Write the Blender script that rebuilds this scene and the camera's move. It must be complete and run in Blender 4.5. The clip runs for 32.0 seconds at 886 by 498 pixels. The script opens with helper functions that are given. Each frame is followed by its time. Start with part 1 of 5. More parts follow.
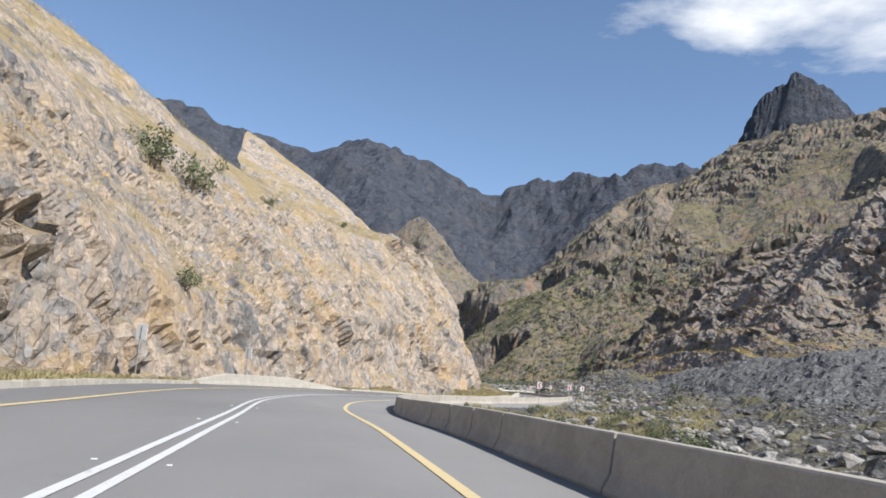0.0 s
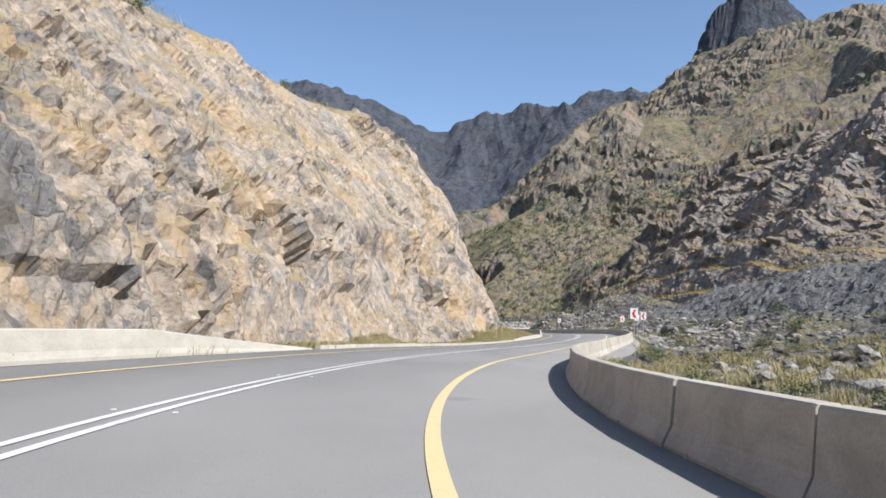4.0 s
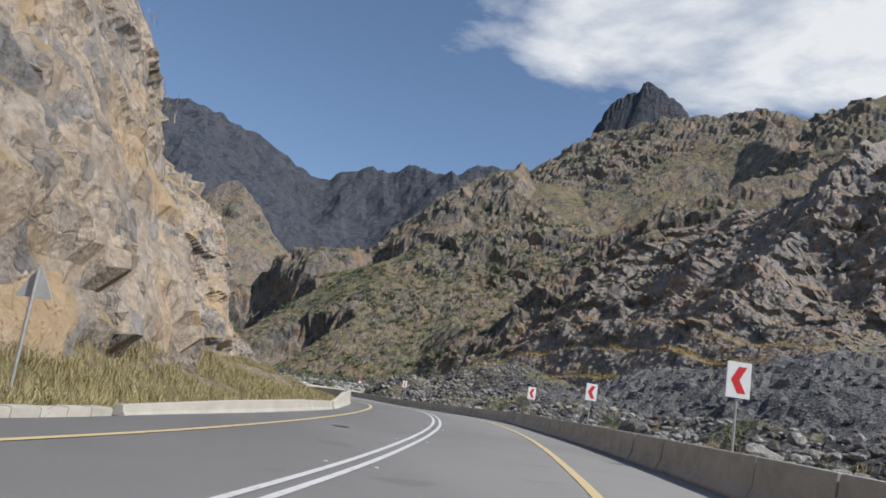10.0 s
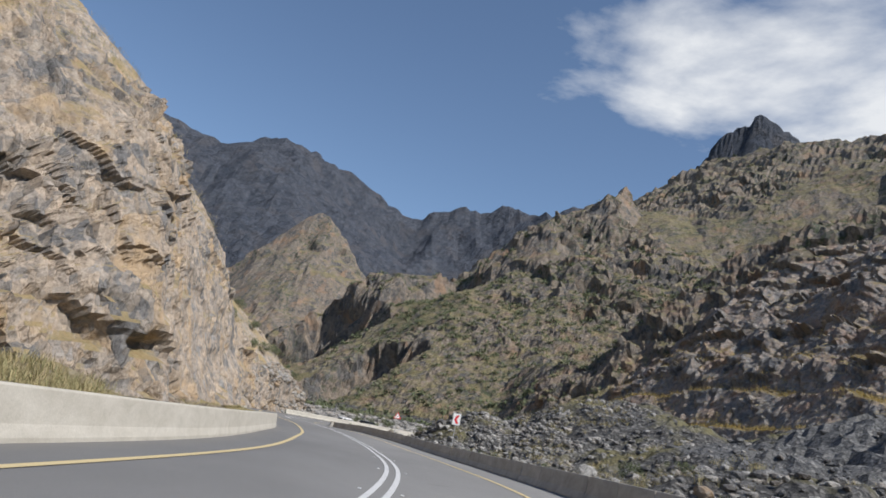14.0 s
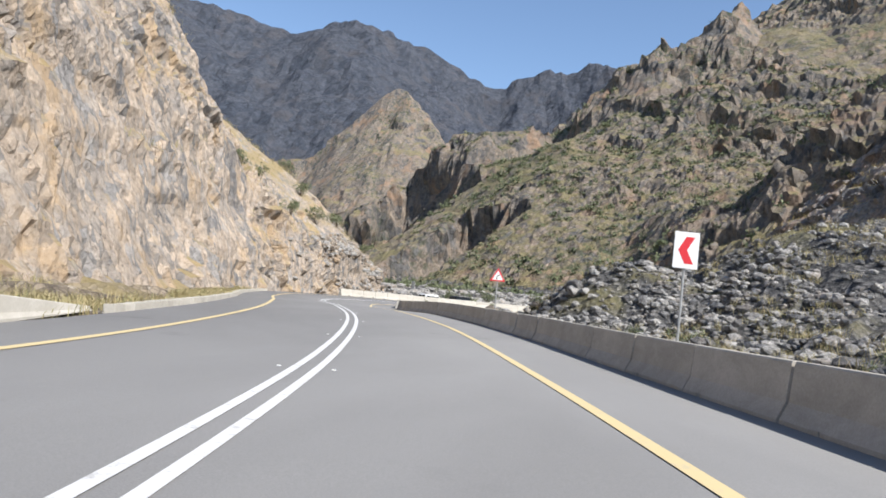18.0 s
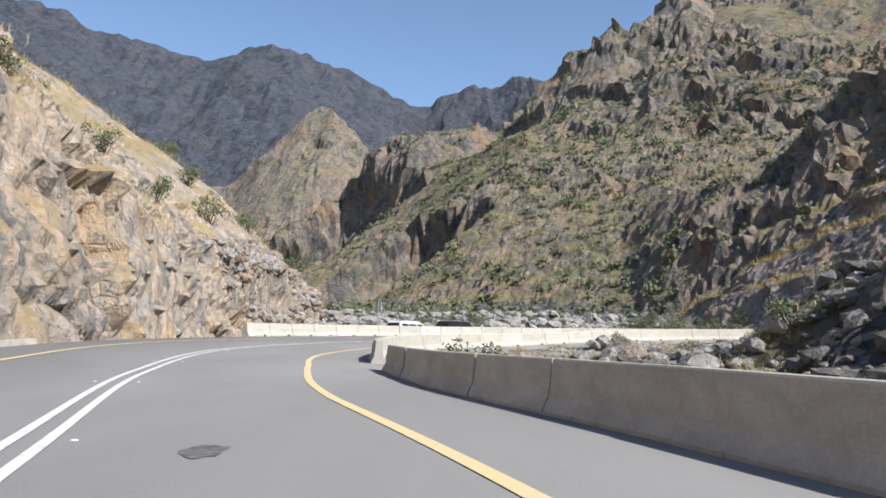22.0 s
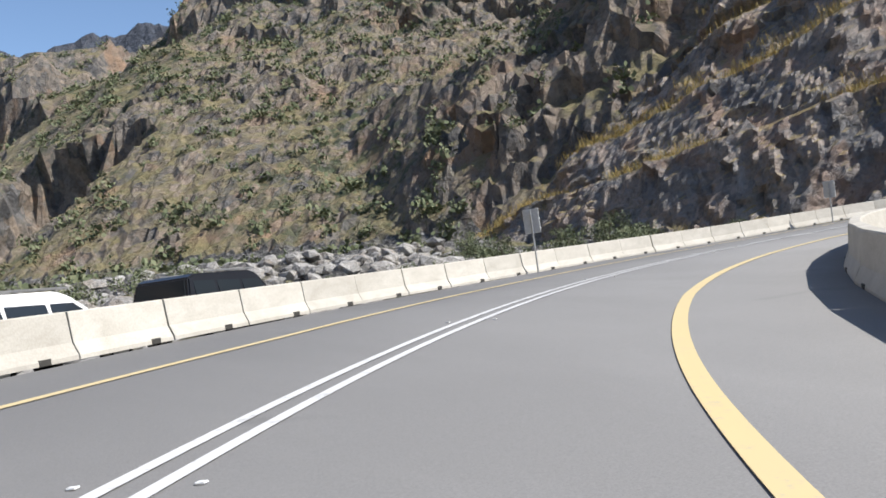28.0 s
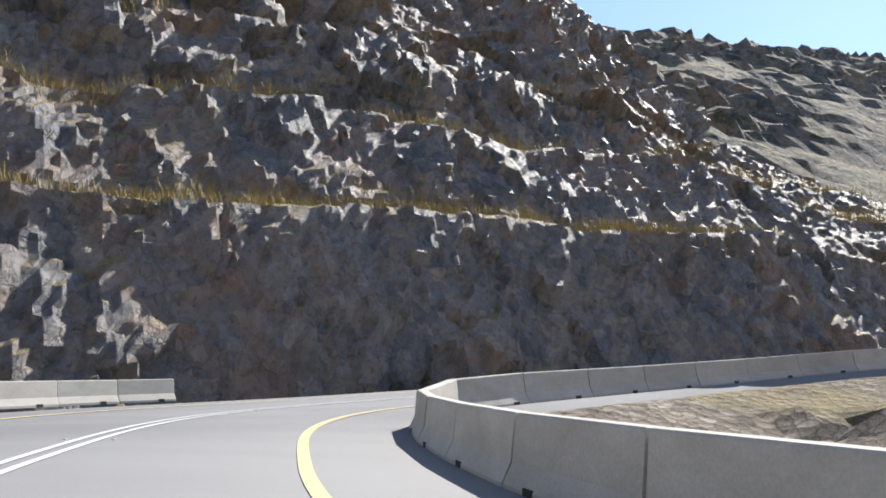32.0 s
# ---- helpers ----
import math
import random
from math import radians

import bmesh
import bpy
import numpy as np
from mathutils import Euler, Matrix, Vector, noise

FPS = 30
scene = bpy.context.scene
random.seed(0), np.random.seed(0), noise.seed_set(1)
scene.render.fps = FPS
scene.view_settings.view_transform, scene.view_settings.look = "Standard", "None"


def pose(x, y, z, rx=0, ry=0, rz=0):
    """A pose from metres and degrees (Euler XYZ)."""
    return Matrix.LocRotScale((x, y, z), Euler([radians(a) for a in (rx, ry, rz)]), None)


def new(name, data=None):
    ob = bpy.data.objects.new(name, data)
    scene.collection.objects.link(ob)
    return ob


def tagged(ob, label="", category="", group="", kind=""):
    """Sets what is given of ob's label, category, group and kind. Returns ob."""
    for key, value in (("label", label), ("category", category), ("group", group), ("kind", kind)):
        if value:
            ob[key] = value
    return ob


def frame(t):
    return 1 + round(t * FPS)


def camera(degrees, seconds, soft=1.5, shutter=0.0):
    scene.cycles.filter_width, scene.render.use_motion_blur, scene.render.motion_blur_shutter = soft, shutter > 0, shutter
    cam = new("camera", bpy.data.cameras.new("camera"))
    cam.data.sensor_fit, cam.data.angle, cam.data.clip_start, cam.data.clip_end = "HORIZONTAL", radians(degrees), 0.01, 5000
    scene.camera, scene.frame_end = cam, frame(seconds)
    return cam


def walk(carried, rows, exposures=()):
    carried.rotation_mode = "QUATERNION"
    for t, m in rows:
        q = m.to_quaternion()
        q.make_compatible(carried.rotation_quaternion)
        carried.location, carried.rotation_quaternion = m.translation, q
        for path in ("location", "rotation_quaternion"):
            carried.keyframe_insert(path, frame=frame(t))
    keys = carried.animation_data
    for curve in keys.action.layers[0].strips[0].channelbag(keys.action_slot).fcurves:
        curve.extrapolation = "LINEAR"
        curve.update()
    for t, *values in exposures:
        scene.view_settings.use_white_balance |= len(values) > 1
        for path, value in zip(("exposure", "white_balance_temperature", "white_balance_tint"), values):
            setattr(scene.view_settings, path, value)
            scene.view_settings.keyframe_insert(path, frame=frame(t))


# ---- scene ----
cam = camera(58.09, 32.0, 1.7)
# seconds, eye, turn to the left, tilt up, lean
PATH = [
    (0, 0.00, 0.00, 1.22, 0.65, 10.56, 4.10),
    (0.5, -0.97, 6.48, 1.33, 2.35, 8.68, 2.85),
    (1, -2.02, 12.92, 1.42, 2.58, 8.25, 2.70),
    (1.5, -3.09, 19.34, 1.49, 2.77, 7.82, 2.52),
    (2, -4.12, 25.75, 1.55, 3.13, 5.73, 1.86),
    (2.5, -5.02, 32.18, 1.59, 2.56, 5.53, 1.12),
    (3, -5.71, 38.66, 1.63, 1.22, 5.73, 0.27),
    (3.5, -6.17, 45.19, 1.67, -0.74, 6.15, -0.00),
    (4, -6.40, 51.77, 1.71, -3.15, 6.61, -0.09),
    (4.5, -6.41, 58.38, 1.78, -5.86, 6.96, -0.36),
    (5, -6.21, 65.01, 1.85, -8.72, 7.00, -0.83),
    (5.5, -5.76, 71.60, 1.93, -11.89, 7.60, -1.81),
    (6, -4.97, 78.08, 2.00, -14.41, 7.72, -3.09),
    (6.5, -3.75, 84.45, 2.08, -14.97, 7.96, -2.67),
    (7, -2.17, 90.82, 2.17, -15.32, 9.89, -1.20),
    (7.5, -0.29, 97.16, 2.26, -15.55, 11.65, 0.05),
    (8, 1.77, 103.38, 2.34, -16.16, 11.73, 1.35),
    (8.5, 3.93, 109.43, 2.41, -16.32, 11.91, 2.78),
    (9, 6.07, 115.41, 2.48, -16.07, 12.20, 3.77),
    (9.5, 8.16, 121.42, 2.55, -14.23, 12.05, 5.93),
    (10, 10.22, 127.44, 2.65, -12.16, 11.85, 7.75),
    (10.5, 12.24, 133.50, 2.78, -10.86, 11.61, 8.83),
    (11, 14.14, 139.73, 2.93, -9.32, 11.24, 9.84),
    (11.5, 15.89, 146.09, 3.10, -7.75, 10.70, 10.76),
    (12, 17.50, 152.51, 3.27, -7.29, 10.62, 10.80),
    (12.5, 19.01, 158.86, 3.43, -6.96, 11.59, 10.83),
    (13, 20.47, 165.11, 3.58, -6.39, 13.96, 10.30),
    (13.5, 21.89, 171.24, 3.73, -5.73, 14.36, 10.45),
    (14, 23.20, 177.29, 3.88, -4.84, 14.07, 10.56),
    (14.5, 24.35, 183.31, 4.02, -3.27, 13.04, 11.04),
    (15, 25.31, 189.34, 4.13, -1.86, 9.50, 9.84),
    (15.5, 26.03, 195.39, 4.24, -0.18, 0.09, 7.68),
    (16, 26.50, 201.47, 4.32, 0.55, 0.60, 6.60),
    (16.5, 26.77, 207.58, 4.39, 0.80, 2.05, 6.10),
    (17, 26.86, 213.70, 4.46, 0.75, 3.60, 5.95),
    (17.5, 26.85, 219.83, 4.51, 0.57, 4.75, 5.83),
    (18, 26.77, 225.97, 4.57, 0.60, 4.54, 5.30),
    (18.5, 26.66, 232.11, 4.64, 0.90, 4.30, 5.07),
    (19, 26.45, 238.26, 4.73, 0.90, 4.16, 4.72),
    (19.5, 26.06, 244.41, 4.86, 0.02, 4.53, 4.49),
    (20, 25.52, 250.56, 5.01, -1.58, 5.21, 3.37),
    (20.5, 24.87, 256.67, 5.15, -2.12, 5.16, 2.57),
    (21, 24.14, 262.71, 5.29, -2.48, 5.49, 2.19),
    (21.5, 23.23, 268.65, 5.43, -3.31, 6.19, 1.59),
    (22, 22.16, 274.46, 5.54, -4.17, 6.47, 0.87),
    (22.5, 21.07, 280.06, 5.64, -4.38, 5.92, 0.64),
    (23, 20.17, 285.37, 5.71, -4.51, 4.11, -0.00),
    (23.5, 19.53, 290.39, 5.76, -5.93, 3.71, -1.59),
    (24, 19.14, 295.18, 5.79, -6.86, 3.16, -3.17),
    (24.5, 18.85, 299.88, 5.85, 6.01, 1.74, -5.11),
    (25, 18.71, 304.50, 5.93, 3.60, 1.20, -5.90),
    (25.5, 18.80, 309.03, 6.04, -0.30, 0.95, -6.80),
    (26, 19.19, 313.43, 6.15, -4.80, 0.95, -7.60),
    (26.5, 19.95, 317.65, 6.24, -9.84, 1.02, -8.04),
    (27, 21.10, 321.64, 6.31, -16.75, 0.86, -8.35),
    (27.5, 22.65, 325.40, 6.37, -22.58, 1.10, -7.92),
    (28, 24.58, 328.94, 6.42, -28.39, 1.86, -7.62),
    (28.5, 26.85, 332.25, 6.48, -33.85, 2.34, -6.97),
    (29, 29.40, 335.33, 6.56, -40.82, 2.15, -6.87),
    (29.5, 32.21, 338.15, 6.66, -45.93, 1.94, -6.26),
    (30, 35.23, 340.71, 6.75, -51.86, 2.29, -5.42),
    (30.5, 38.40, 343.02, 6.85, -59.35, 2.22, -3.17),
    (31, 41.70, 345.08, 6.94, -66.63, 3.95, -1.78),
    (31.5, 45.11, 346.93, 7.02, -79.56, 6.46, -0.02),
    (32, 48.63, 348.59, 7.10, -96.40, 10.50, 0.11),
]


def aim(x, y, z, yaw, pitch, lean):
    return pose(x, y, z, 0, 0, yaw) @ pose(0, 0, 0, 90 + pitch) @ pose(0, 0, 0, 0, 0, lean)


EXPOSURES = [(0, 0.36), (5, 0.55), (6.8, 0.45), (7.6, -0.04), (11, -0.04), (14.4, -0.04), (15.2, 0.58), (18, 0.55), (24, 0.52), (30.5, 0.5), (31.2, 0.65), (32, 0.85)]
walk(cam, [(t, aim(*row)) for t, *row in PATH], EXPOSURES)
SKY_STRENGTH, SUN_STRENGTH = 0.13, 5.0
CLOUD_SHIFT, CLOUD_CENTRE = (3.1, 0.4, 0.0), (1.0, 1.42, 0.0)

# ---- light ----
SUN_ELEV, SUN_AZ = radians(43), radians(131)   # azimuth clockwise from +y
world = bpy.data.worlds.new("world")
scene.world = world
world.use_nodes = True
wt = world.node_tree
wt.nodes.clear()


def wnode(kind, **kw):
    n = wt.nodes.new(kind)
    for k, v in kw.items():
        n.inputs[k].default_value = v
    return n


sky = wt.nodes.new("ShaderNodeTexSky")
sky.sky_type = "NISHITA"
sky.sun_disc = False
sky.sun_elevation, sky.sun_rotation = SUN_ELEV, SUN_AZ
sky.altitude, sky.air_density, sky.dust_density, sky.ozone_density = 1200, 1.0, 0.3, 2.0
# cumulus clouds on a plane high above the valley
geo = wt.nodes.new("ShaderNodeTexCoord")
sep = wt.nodes.new("ShaderNodeSeparateXYZ")
wt.links.new(geo.outputs["Generated"], sep.inputs[0])
zmax = wt.nodes.new("ShaderNodeMath")
zmax.operation = "MAXIMUM"
zmax.inputs[1].default_value = 0.06
wt.links.new(sep.outputs["Z"], zmax.inputs[0])
flat = []
for axis in "XY":
    dv = wt.nodes.new("ShaderNodeMath")
    dv.operation = "DIVIDE"
    wt.links.new(sep.outputs[axis], dv.inputs[0])
    wt.links.new(zmax.outputs[0], dv.inputs[1])
    flat.append(dv)
comb = wt.nodes.new("ShaderNodeCombineXYZ")
wt.links.new(flat[0].outputs[0], comb.inputs[0])
wt.links.new(flat[1].outputs[0], comb.inputs[1])
cn = wnode("ShaderNodeTexNoise", Scale=1.9, Detail=9.0, Roughness=0.56, Distortion=0.15)
cmap = wt.nodes.new("ShaderNodeMapping")
cmap.inputs["Location"].default_value = CLOUD_SHIFT
wt.links.new(comb.outputs[0], cmap.inputs[0])
wt.links.new(cmap.outputs[0], cn.inputs["Vector"])
# one bank of cloud over the eastern side, open sky elsewhere
dist = wt.nodes.new("ShaderNodeVectorMath")
dist.operation = "DISTANCE"
dist.inputs[1].default_value = CLOUD_CENTRE
cscale = wt.nodes.new("ShaderNodeVectorMath")
cscale.operation = "MULTIPLY"
cscale.inputs[1].default_value = (1, 1.0, 1)
wt.links.new(comb.outputs[0], cscale.inputs[0])
wt.links.new(cscale.outputs[0], dist.inputs[0])
bank = wt.nodes.new("ShaderNodeMapRange")
for k, v in (("From Min", 0.5), ("From Max", 1.1), ("To Min", 0.22), ("To Max", -0.22)):
    bank.inputs[k].default_value = v
wt.links.new(dist.outputs["Value"], bank.inputs["Value"])
csum = wt.nodes.new("ShaderNodeMath")
csum.operation = "ADD"
wt.links.new(cn.outputs["Fac"], csum.inputs[0])
wt.links.new(bank.outputs[0], csum.inputs[1])
cov = wt.nodes.new("ShaderNodeMapRange")
for k, v in (("From Min", 0.53), ("From Max", 0.78)):
    cov.inputs[k].default_value = v
wt.links.new(csum.outputs[0], cov.inputs["Value"])
cmix = wt.nodes.new("ShaderNodeMix")
cmix.data_type = "RGBA"
wt.links.new(cov.outputs[0], cmix.inputs["Factor"])
skyb = wt.nodes.new("ShaderNodeMix")
skyb.data_type, skyb.blend_type = "RGBA", "MULTIPLY"
skyb.inputs["Factor"].default_value = 1.0
skyb.inputs["B"].default_value = (1.0, 1.0, 1.0, 1)
wt.links.new(sky.outputs[0], skyb.inputs["A"])
wt.links.new(skyb.outputs["Result"], cmix.inputs["A"])
cmix.inputs["B"].default_value = (6.3, 6.5, 6.8, 1)
bg = wnode("ShaderNodeBackground", Strength=SKY_STRENGTH)
wt.links.new(cmix.outputs["Result"], bg.inputs[0])
wo = wt.nodes.new("ShaderNodeOutputWorld")
wt.links.new(bg.outputs[0], wo.inputs[0])

sd = bpy.data.lights.new("sun", "SUN")
sd.energy, sd.angle, sd.color = SUN_STRENGTH, radians(0.53), (1.0, 0.965, 0.92)
sun = new("sun", sd)
toward = Vector((math.sin(SUN_AZ) * math.cos(SUN_ELEV), math.cos(SUN_AZ) * math.cos(SUN_ELEV), math.sin(SUN_ELEV)))
sun.matrix_world = Matrix.Translation((60, 200, 300)) @ toward.to_track_quat("Z", "Y").to_matrix().to_4x4()

# ---- materials ----
def material(name):
    m = bpy.data.materials.new(name)
    m.use_nodes = True
    nt = m.node_tree
    return m, nt, nt.nodes["Principled BSDF"]


class Graph:
    """Short hand for node graphs in world space."""

    def __init__(self, name, rough=0.9, spec=0.3):
        self.m, self.nt, self.b = material(name)
        self.b.inputs["Roughness"].default_value = rough
        self.b.inputs["Specular IOR Level"].default_value = spec
        self.geo = self.nt.nodes.new("ShaderNodeNewGeometry")
        self.pos = self.geo.outputs["Position"]

    def link(self, a, b):
        self.nt.links.new(a, b)
        return b

    def scaled(self, sx, sy, sz, src=None):
        n = self.nt.nodes.new("ShaderNodeVectorMath")
        n.operation = "MULTIPLY"
        n.inputs[1].default_value = (sx, sy, sz)
        self.link(src or self.pos, n.inputs[0])
        return n.outputs[0]

    def warped(self, sx, sy, sz, amount=1.6):
        n = self.nt.nodes.new("ShaderNodeTexNoise")
        n.inputs["Scale"].default_value, n.inputs["Detail"].default_value = 0.9, 6
        self.link(self.pos, n.inputs["Vector"])
        a = self.nt.nodes.new("ShaderNodeVectorMath")
        a.operation = "MULTIPLY_ADD"
        a.inputs[1].default_value = (amount,) * 3
        self.link(n.outputs["Color"], a.inputs[0])
        self.link(self.pos, a.inputs[2])
        return self.scaled(sx, sy, sz, a.outputs[0])

    def noise(self, scale, detail=5, rough=0.6, dist=0.0, src=None):
        n = self.nt.nodes.new("ShaderNodeTexNoise")
        for k, v in (("Scale", scale), ("Detail", detail), ("Roughness", rough), ("Distortion", dist)):
            n.inputs[k].default_value = v
        self.link(src or self.pos, n.inputs["Vector"])
        return n.outputs["Fac"]

    def cells(self, scale, src=None, out="Color", feature="F1", rnd=1.0):
        n = self.nt.nodes.new("ShaderNodeTexVoronoi")
        n.feature = feature
        n.inputs["Scale"].default_value = scale
        n.inputs["Randomness"].default_value = rnd
        self.link(src or self.pos, n.inputs["Vector"])
        return n.outputs[out]

    def ramp(self, fac, *stops, smooth=False):
        n = self.nt.nodes.new("ShaderNodeValToRGB")
        if smooth:
            n.color_ramp.interpolation = "EASE"
        el = n.color_ramp.elements
        while len(el) < len(stops):
            el.new(0.5)
        for e, (p, c) in zip(el, stops):
            e.position = p
            e.color = (c, c, c, 1) if isinstance(c, (int, float)) else (*c, 1)
        self.link(fac, n.inputs[0])
        return n.outputs[0]

    def mix(self, fac, a, b, mode="MIX"):
        n = self.nt.nodes.new("ShaderNodeMix")
        n.data_type, n.blend_type = "RGBA", mode
        for key, v in (("Factor", fac), ("A", a), ("B", b)):
            if isinstance(v, (int, float)):
                n.inputs[key].default_value = v if key == "Factor" else (v, v, v, 1)
            elif isinstance(v, tuple):
                n.inputs[key].default_value = (*v, 1)
            else:
                self.link(v, n.inputs[key])
        return n.outputs["Result"]

    def math(self, op, a, b=0.0, clamp=False):
        n = self.nt.nodes.new("ShaderNodeMath")
        n.operation, n.use_clamp = op, clamp
        for i, v in enumerate((a, b)):
            if isinstance(v, (int, float)):
                n.inputs[i].default_value = v
            else:
                self.link(v, n.inputs[i])
        return n.outputs[0]

    def up(self):
        """How far the surface faces up."""
        n = self.nt.nodes.new("ShaderNodeSeparateXYZ")
        self.link(self.geo.outputs["True Normal"], n.inputs[0])
        return n.outputs["Z"]

    def xyz(self, axis):
        n = self.nt.nodes.new("ShaderNodeSeparateXYZ")
        self.link(self.pos, n.inputs[0])
        return n.outputs[axis]

    def color(self, c):
        if isinstance(c, tuple):
            self.b.inputs["Base Color"].default_value = (*c, 1)
        else:
            self.link(c, self.b.inputs["Base Color"])

    def bump(self, h, strength=0.5, distance=0.1):
        n = self.nt.nodes.new("ShaderNodeBump")
        n.inputs["Strength"].default_value, n.inputs["Distance"].default_value = strength, distance
        self.link(h, n.inputs["Height"])
        self.link(n.outputs[0], self.b.inputs["Normal"])


def rock_material(name, tones, stain, scale=1.0, grass=None, grass_at=(0.55, 0.75), rough=0.9, veg=None, spec=0.3, crisp=0.3):
    """Broken rock: angular blocks of several tones at two sizes, open joints, stains; dry growth where the face lies flat enough."""
    g = Graph(name, rough, spec)
    big = g.noise(0.06 * scale, 6, 0.65)
    where = g.warped(1.0, 1.0, 0.75, 0.7 / scale)
    split = []
    for size in (0.42, 1.5):
        n = g.nt.nodes.new("ShaderNodeSeparateColor")
        g.link(g.cells(size * scale, where, "Color"), n.inputs[0])
        split.append(n)
    t = g.math("ADD", g.math("MULTIPLY", big, 0.55), g.math("ADD", g.math("MULTIPLY", split[0].outputs[0], 0.28), g.math("MULTIPLY", split[1].outputs[0], 0.17)))
    base = g.ramp(t, (0.32, tones[0]), (0.43, tones[1]), (0.54, tones[2]), (0.68, tones[3]))
    fine = g.noise(2.4 * scale, 8, 0.75)
    base = g.mix(0.8, base, g.ramp(fine, (0.30, 0.45), (0.5, 0.95), (0.72, 1.35)), "MULTIPLY")
    base = g.mix(0.5, base, g.ramp(split[1].outputs[1], (0.0, 0.62), (1.0, 1.25)), "MULTIPLY")
    st = g.math("MULTIPLY", g.ramp(g.noise(0.16 * scale, 5, 0.65), (0.5, 0.0), (0.62, 1.0)), g.ramp(split[0].outputs[1], (0.25, 0.0), (0.6, 1.0)))
    base = g.mix(g.math("MULTIPLY", st, 0.7), base, stain)
    crack = g.cells(0.42 * scale, where, "Distance", "DISTANCE_TO_EDGE")
    small = g.cells(1.5 * scale, where, "Distance", "DISTANCE_TO_EDGE")
    open_ = g.ramp(g.noise(0.5 * scale, 4, 0.6), (0.46, 0.0), (0.62, 1.0))
    base = g.mix(g.math("MULTIPLY", open_, crisp), base, g.ramp(crack, (0.0, 0.25), (0.02, 1.0)), "MULTIPLY")
    base = g.mix(g.math("MULTIPLY", open_, crisp), base, g.ramp(small, (0.0, 0.35), (0.06, 1.0)), "MULTIPLY")
    # shadows of small pits, painted as dark flecks into the colour only
    pit_shade = g.ramp(g.noise(3.2 * scale, 4, 0.6, 0.0, where), (0.60, 1.0), (0.68, 0.45))
    base = g.mix(0.8, base, pit_shade, "MULTIPLY")
    if grass:
        gm = g.math("ADD", g.up(), g.math("MULTIPLY", g.math("SUBTRACT", g.noise(0.16, 7, 0.7), 0.5), 1.1))
        gmask = g.ramp(gm, (grass_at[0], 0.0), (grass_at[1], 1.0))
        gc = g.mix(g.ramp(g.noise(0.9, 6, 0.7), (0.35, 0.0), (0.65, 1.0)), grass[0], grass[1])
        gc = g.mix(0.6, gc, g.ramp(g.noise(3.5, 5, 0.8), (0.3, 0.55), (0.7, 1.3)), "MULTIPLY")
        base = g.mix(g.math("MULTIPLY", gmask, 0.88), base, gc)
    if veg:
        vm = g.math("MULTIPLY", g.ramp(g.noise(0.028, 3, 0.5), (0.46, 0.0), (0.6, 1.0)), g.ramp(g.noise(0.33, 6, 0.75), (0.5, 0.0), (0.6, 1.0)))
        base = g.mix(g.math("MULTIPLY", vm, 0.9), base, veg)
    g.color(base)
    tops = g.math("ADD", g.math("MULTIPLY", split[0].outputs[2], 0.9), g.math("MULTIPLY", split[1].outputs[2], 0.45))
    edge = g.math("MULTIPLY", open_, g.math("ADD", g.ramp(crack, (0.0, 0.0), (0.04, 0.3)), g.ramp(small, (0.0, 0.0), (0.08, 0.2))))
    grain = g.noise(7.0 * scale, 6, 0.75)
    g.bump(g.math("ADD", g.math("ADD", g.math("MULTIPLY", fine, 0.7), g.math("MULTIPLY", grain, 0.25)), g.math("ADD", g.math("MULTIPLY", tops, 0.45), edge)), 0.85, 0.4 / scale)
    return g.m


M_CLIFF = rock_material("tan_cliff_rock", [(0.20, 0.193, 0.188), (0.37, 0.32, 0.27), (0.485, 0.39, 0.30), (0.30, 0.285, 0.27)], (0.50, 0.35, 0.20), 1.0,
                        grass=((0.38, 0.28, 0.14), (0.29, 0.24, 0.12)), grass_at=(0.64, 0.86))
M_DARK = rock_material("dark_cut_rock", [(0.15, 0.147, 0.149), (0.235, 0.218, 0.204), (0.31, 0.25, 0.205), (0.185, 0.18, 0.18)], (0.30, 0.19, 0.13), 0.8,
                       grass=((0.36, 0.26, 0.10), (0.24, 0.2, 0.08)), grass_at=(0.72, 0.92), rough=0.62, spec=0.35)
M_HILL = rock_material("mountain_slope", [(0.092, 0.09, 0.089), (0.18, 0.161, 0.142), (0.265, 0.213, 0.165), (0.128, 0.123, 0.119)], (0.31, 0.2, 0.127), 0.4,
                       grass=((0.26, 0.205, 0.10), (0.15, 0.145, 0.068)), grass_at=(0.6, 0.9), veg=(0.05, 0.068, 0.034))
# far rock with distance haze and shade mixed into its blue-grey tones
M_FAR_HAZE = rock_material("far_ridge_hazy_rock", [(0.045, 0.053, 0.07), (0.062, 0.071, 0.091), (0.076, 0.083, 0.101), (0.055, 0.063, 0.082)], (0.086, 0.083, 0.09), 0.1)


def asphalt():
    g = Graph("asphalt", 0.85, 0.3)
    base = g.ramp(g.noise(0.16, 5, 0.6, 0.4, g.scaled(1, 0.35, 1)), (0.35, (0.203, 0.198, 0.192)), (0.65, (0.248, 0.242, 0.234)))
    base = g.mix(0.5, base, g.ramp(g.noise(60, 4, 0.8), (0.3, 0.6), (0.7, 1.3)), "MULTIPLY")
    patch = g.ramp(g.noise(0.45, 3, 0.5), (0.68, 0.0), (0.74, 1.0))
    base = g.mix(g.math("MULTIPLY", patch, 0.3), base, (0.10, 0.10, 0.10))
    g.color(base)
    g.bump(g.noise(90, 3, 0.7), 0.35, 0.01)
    return g.m


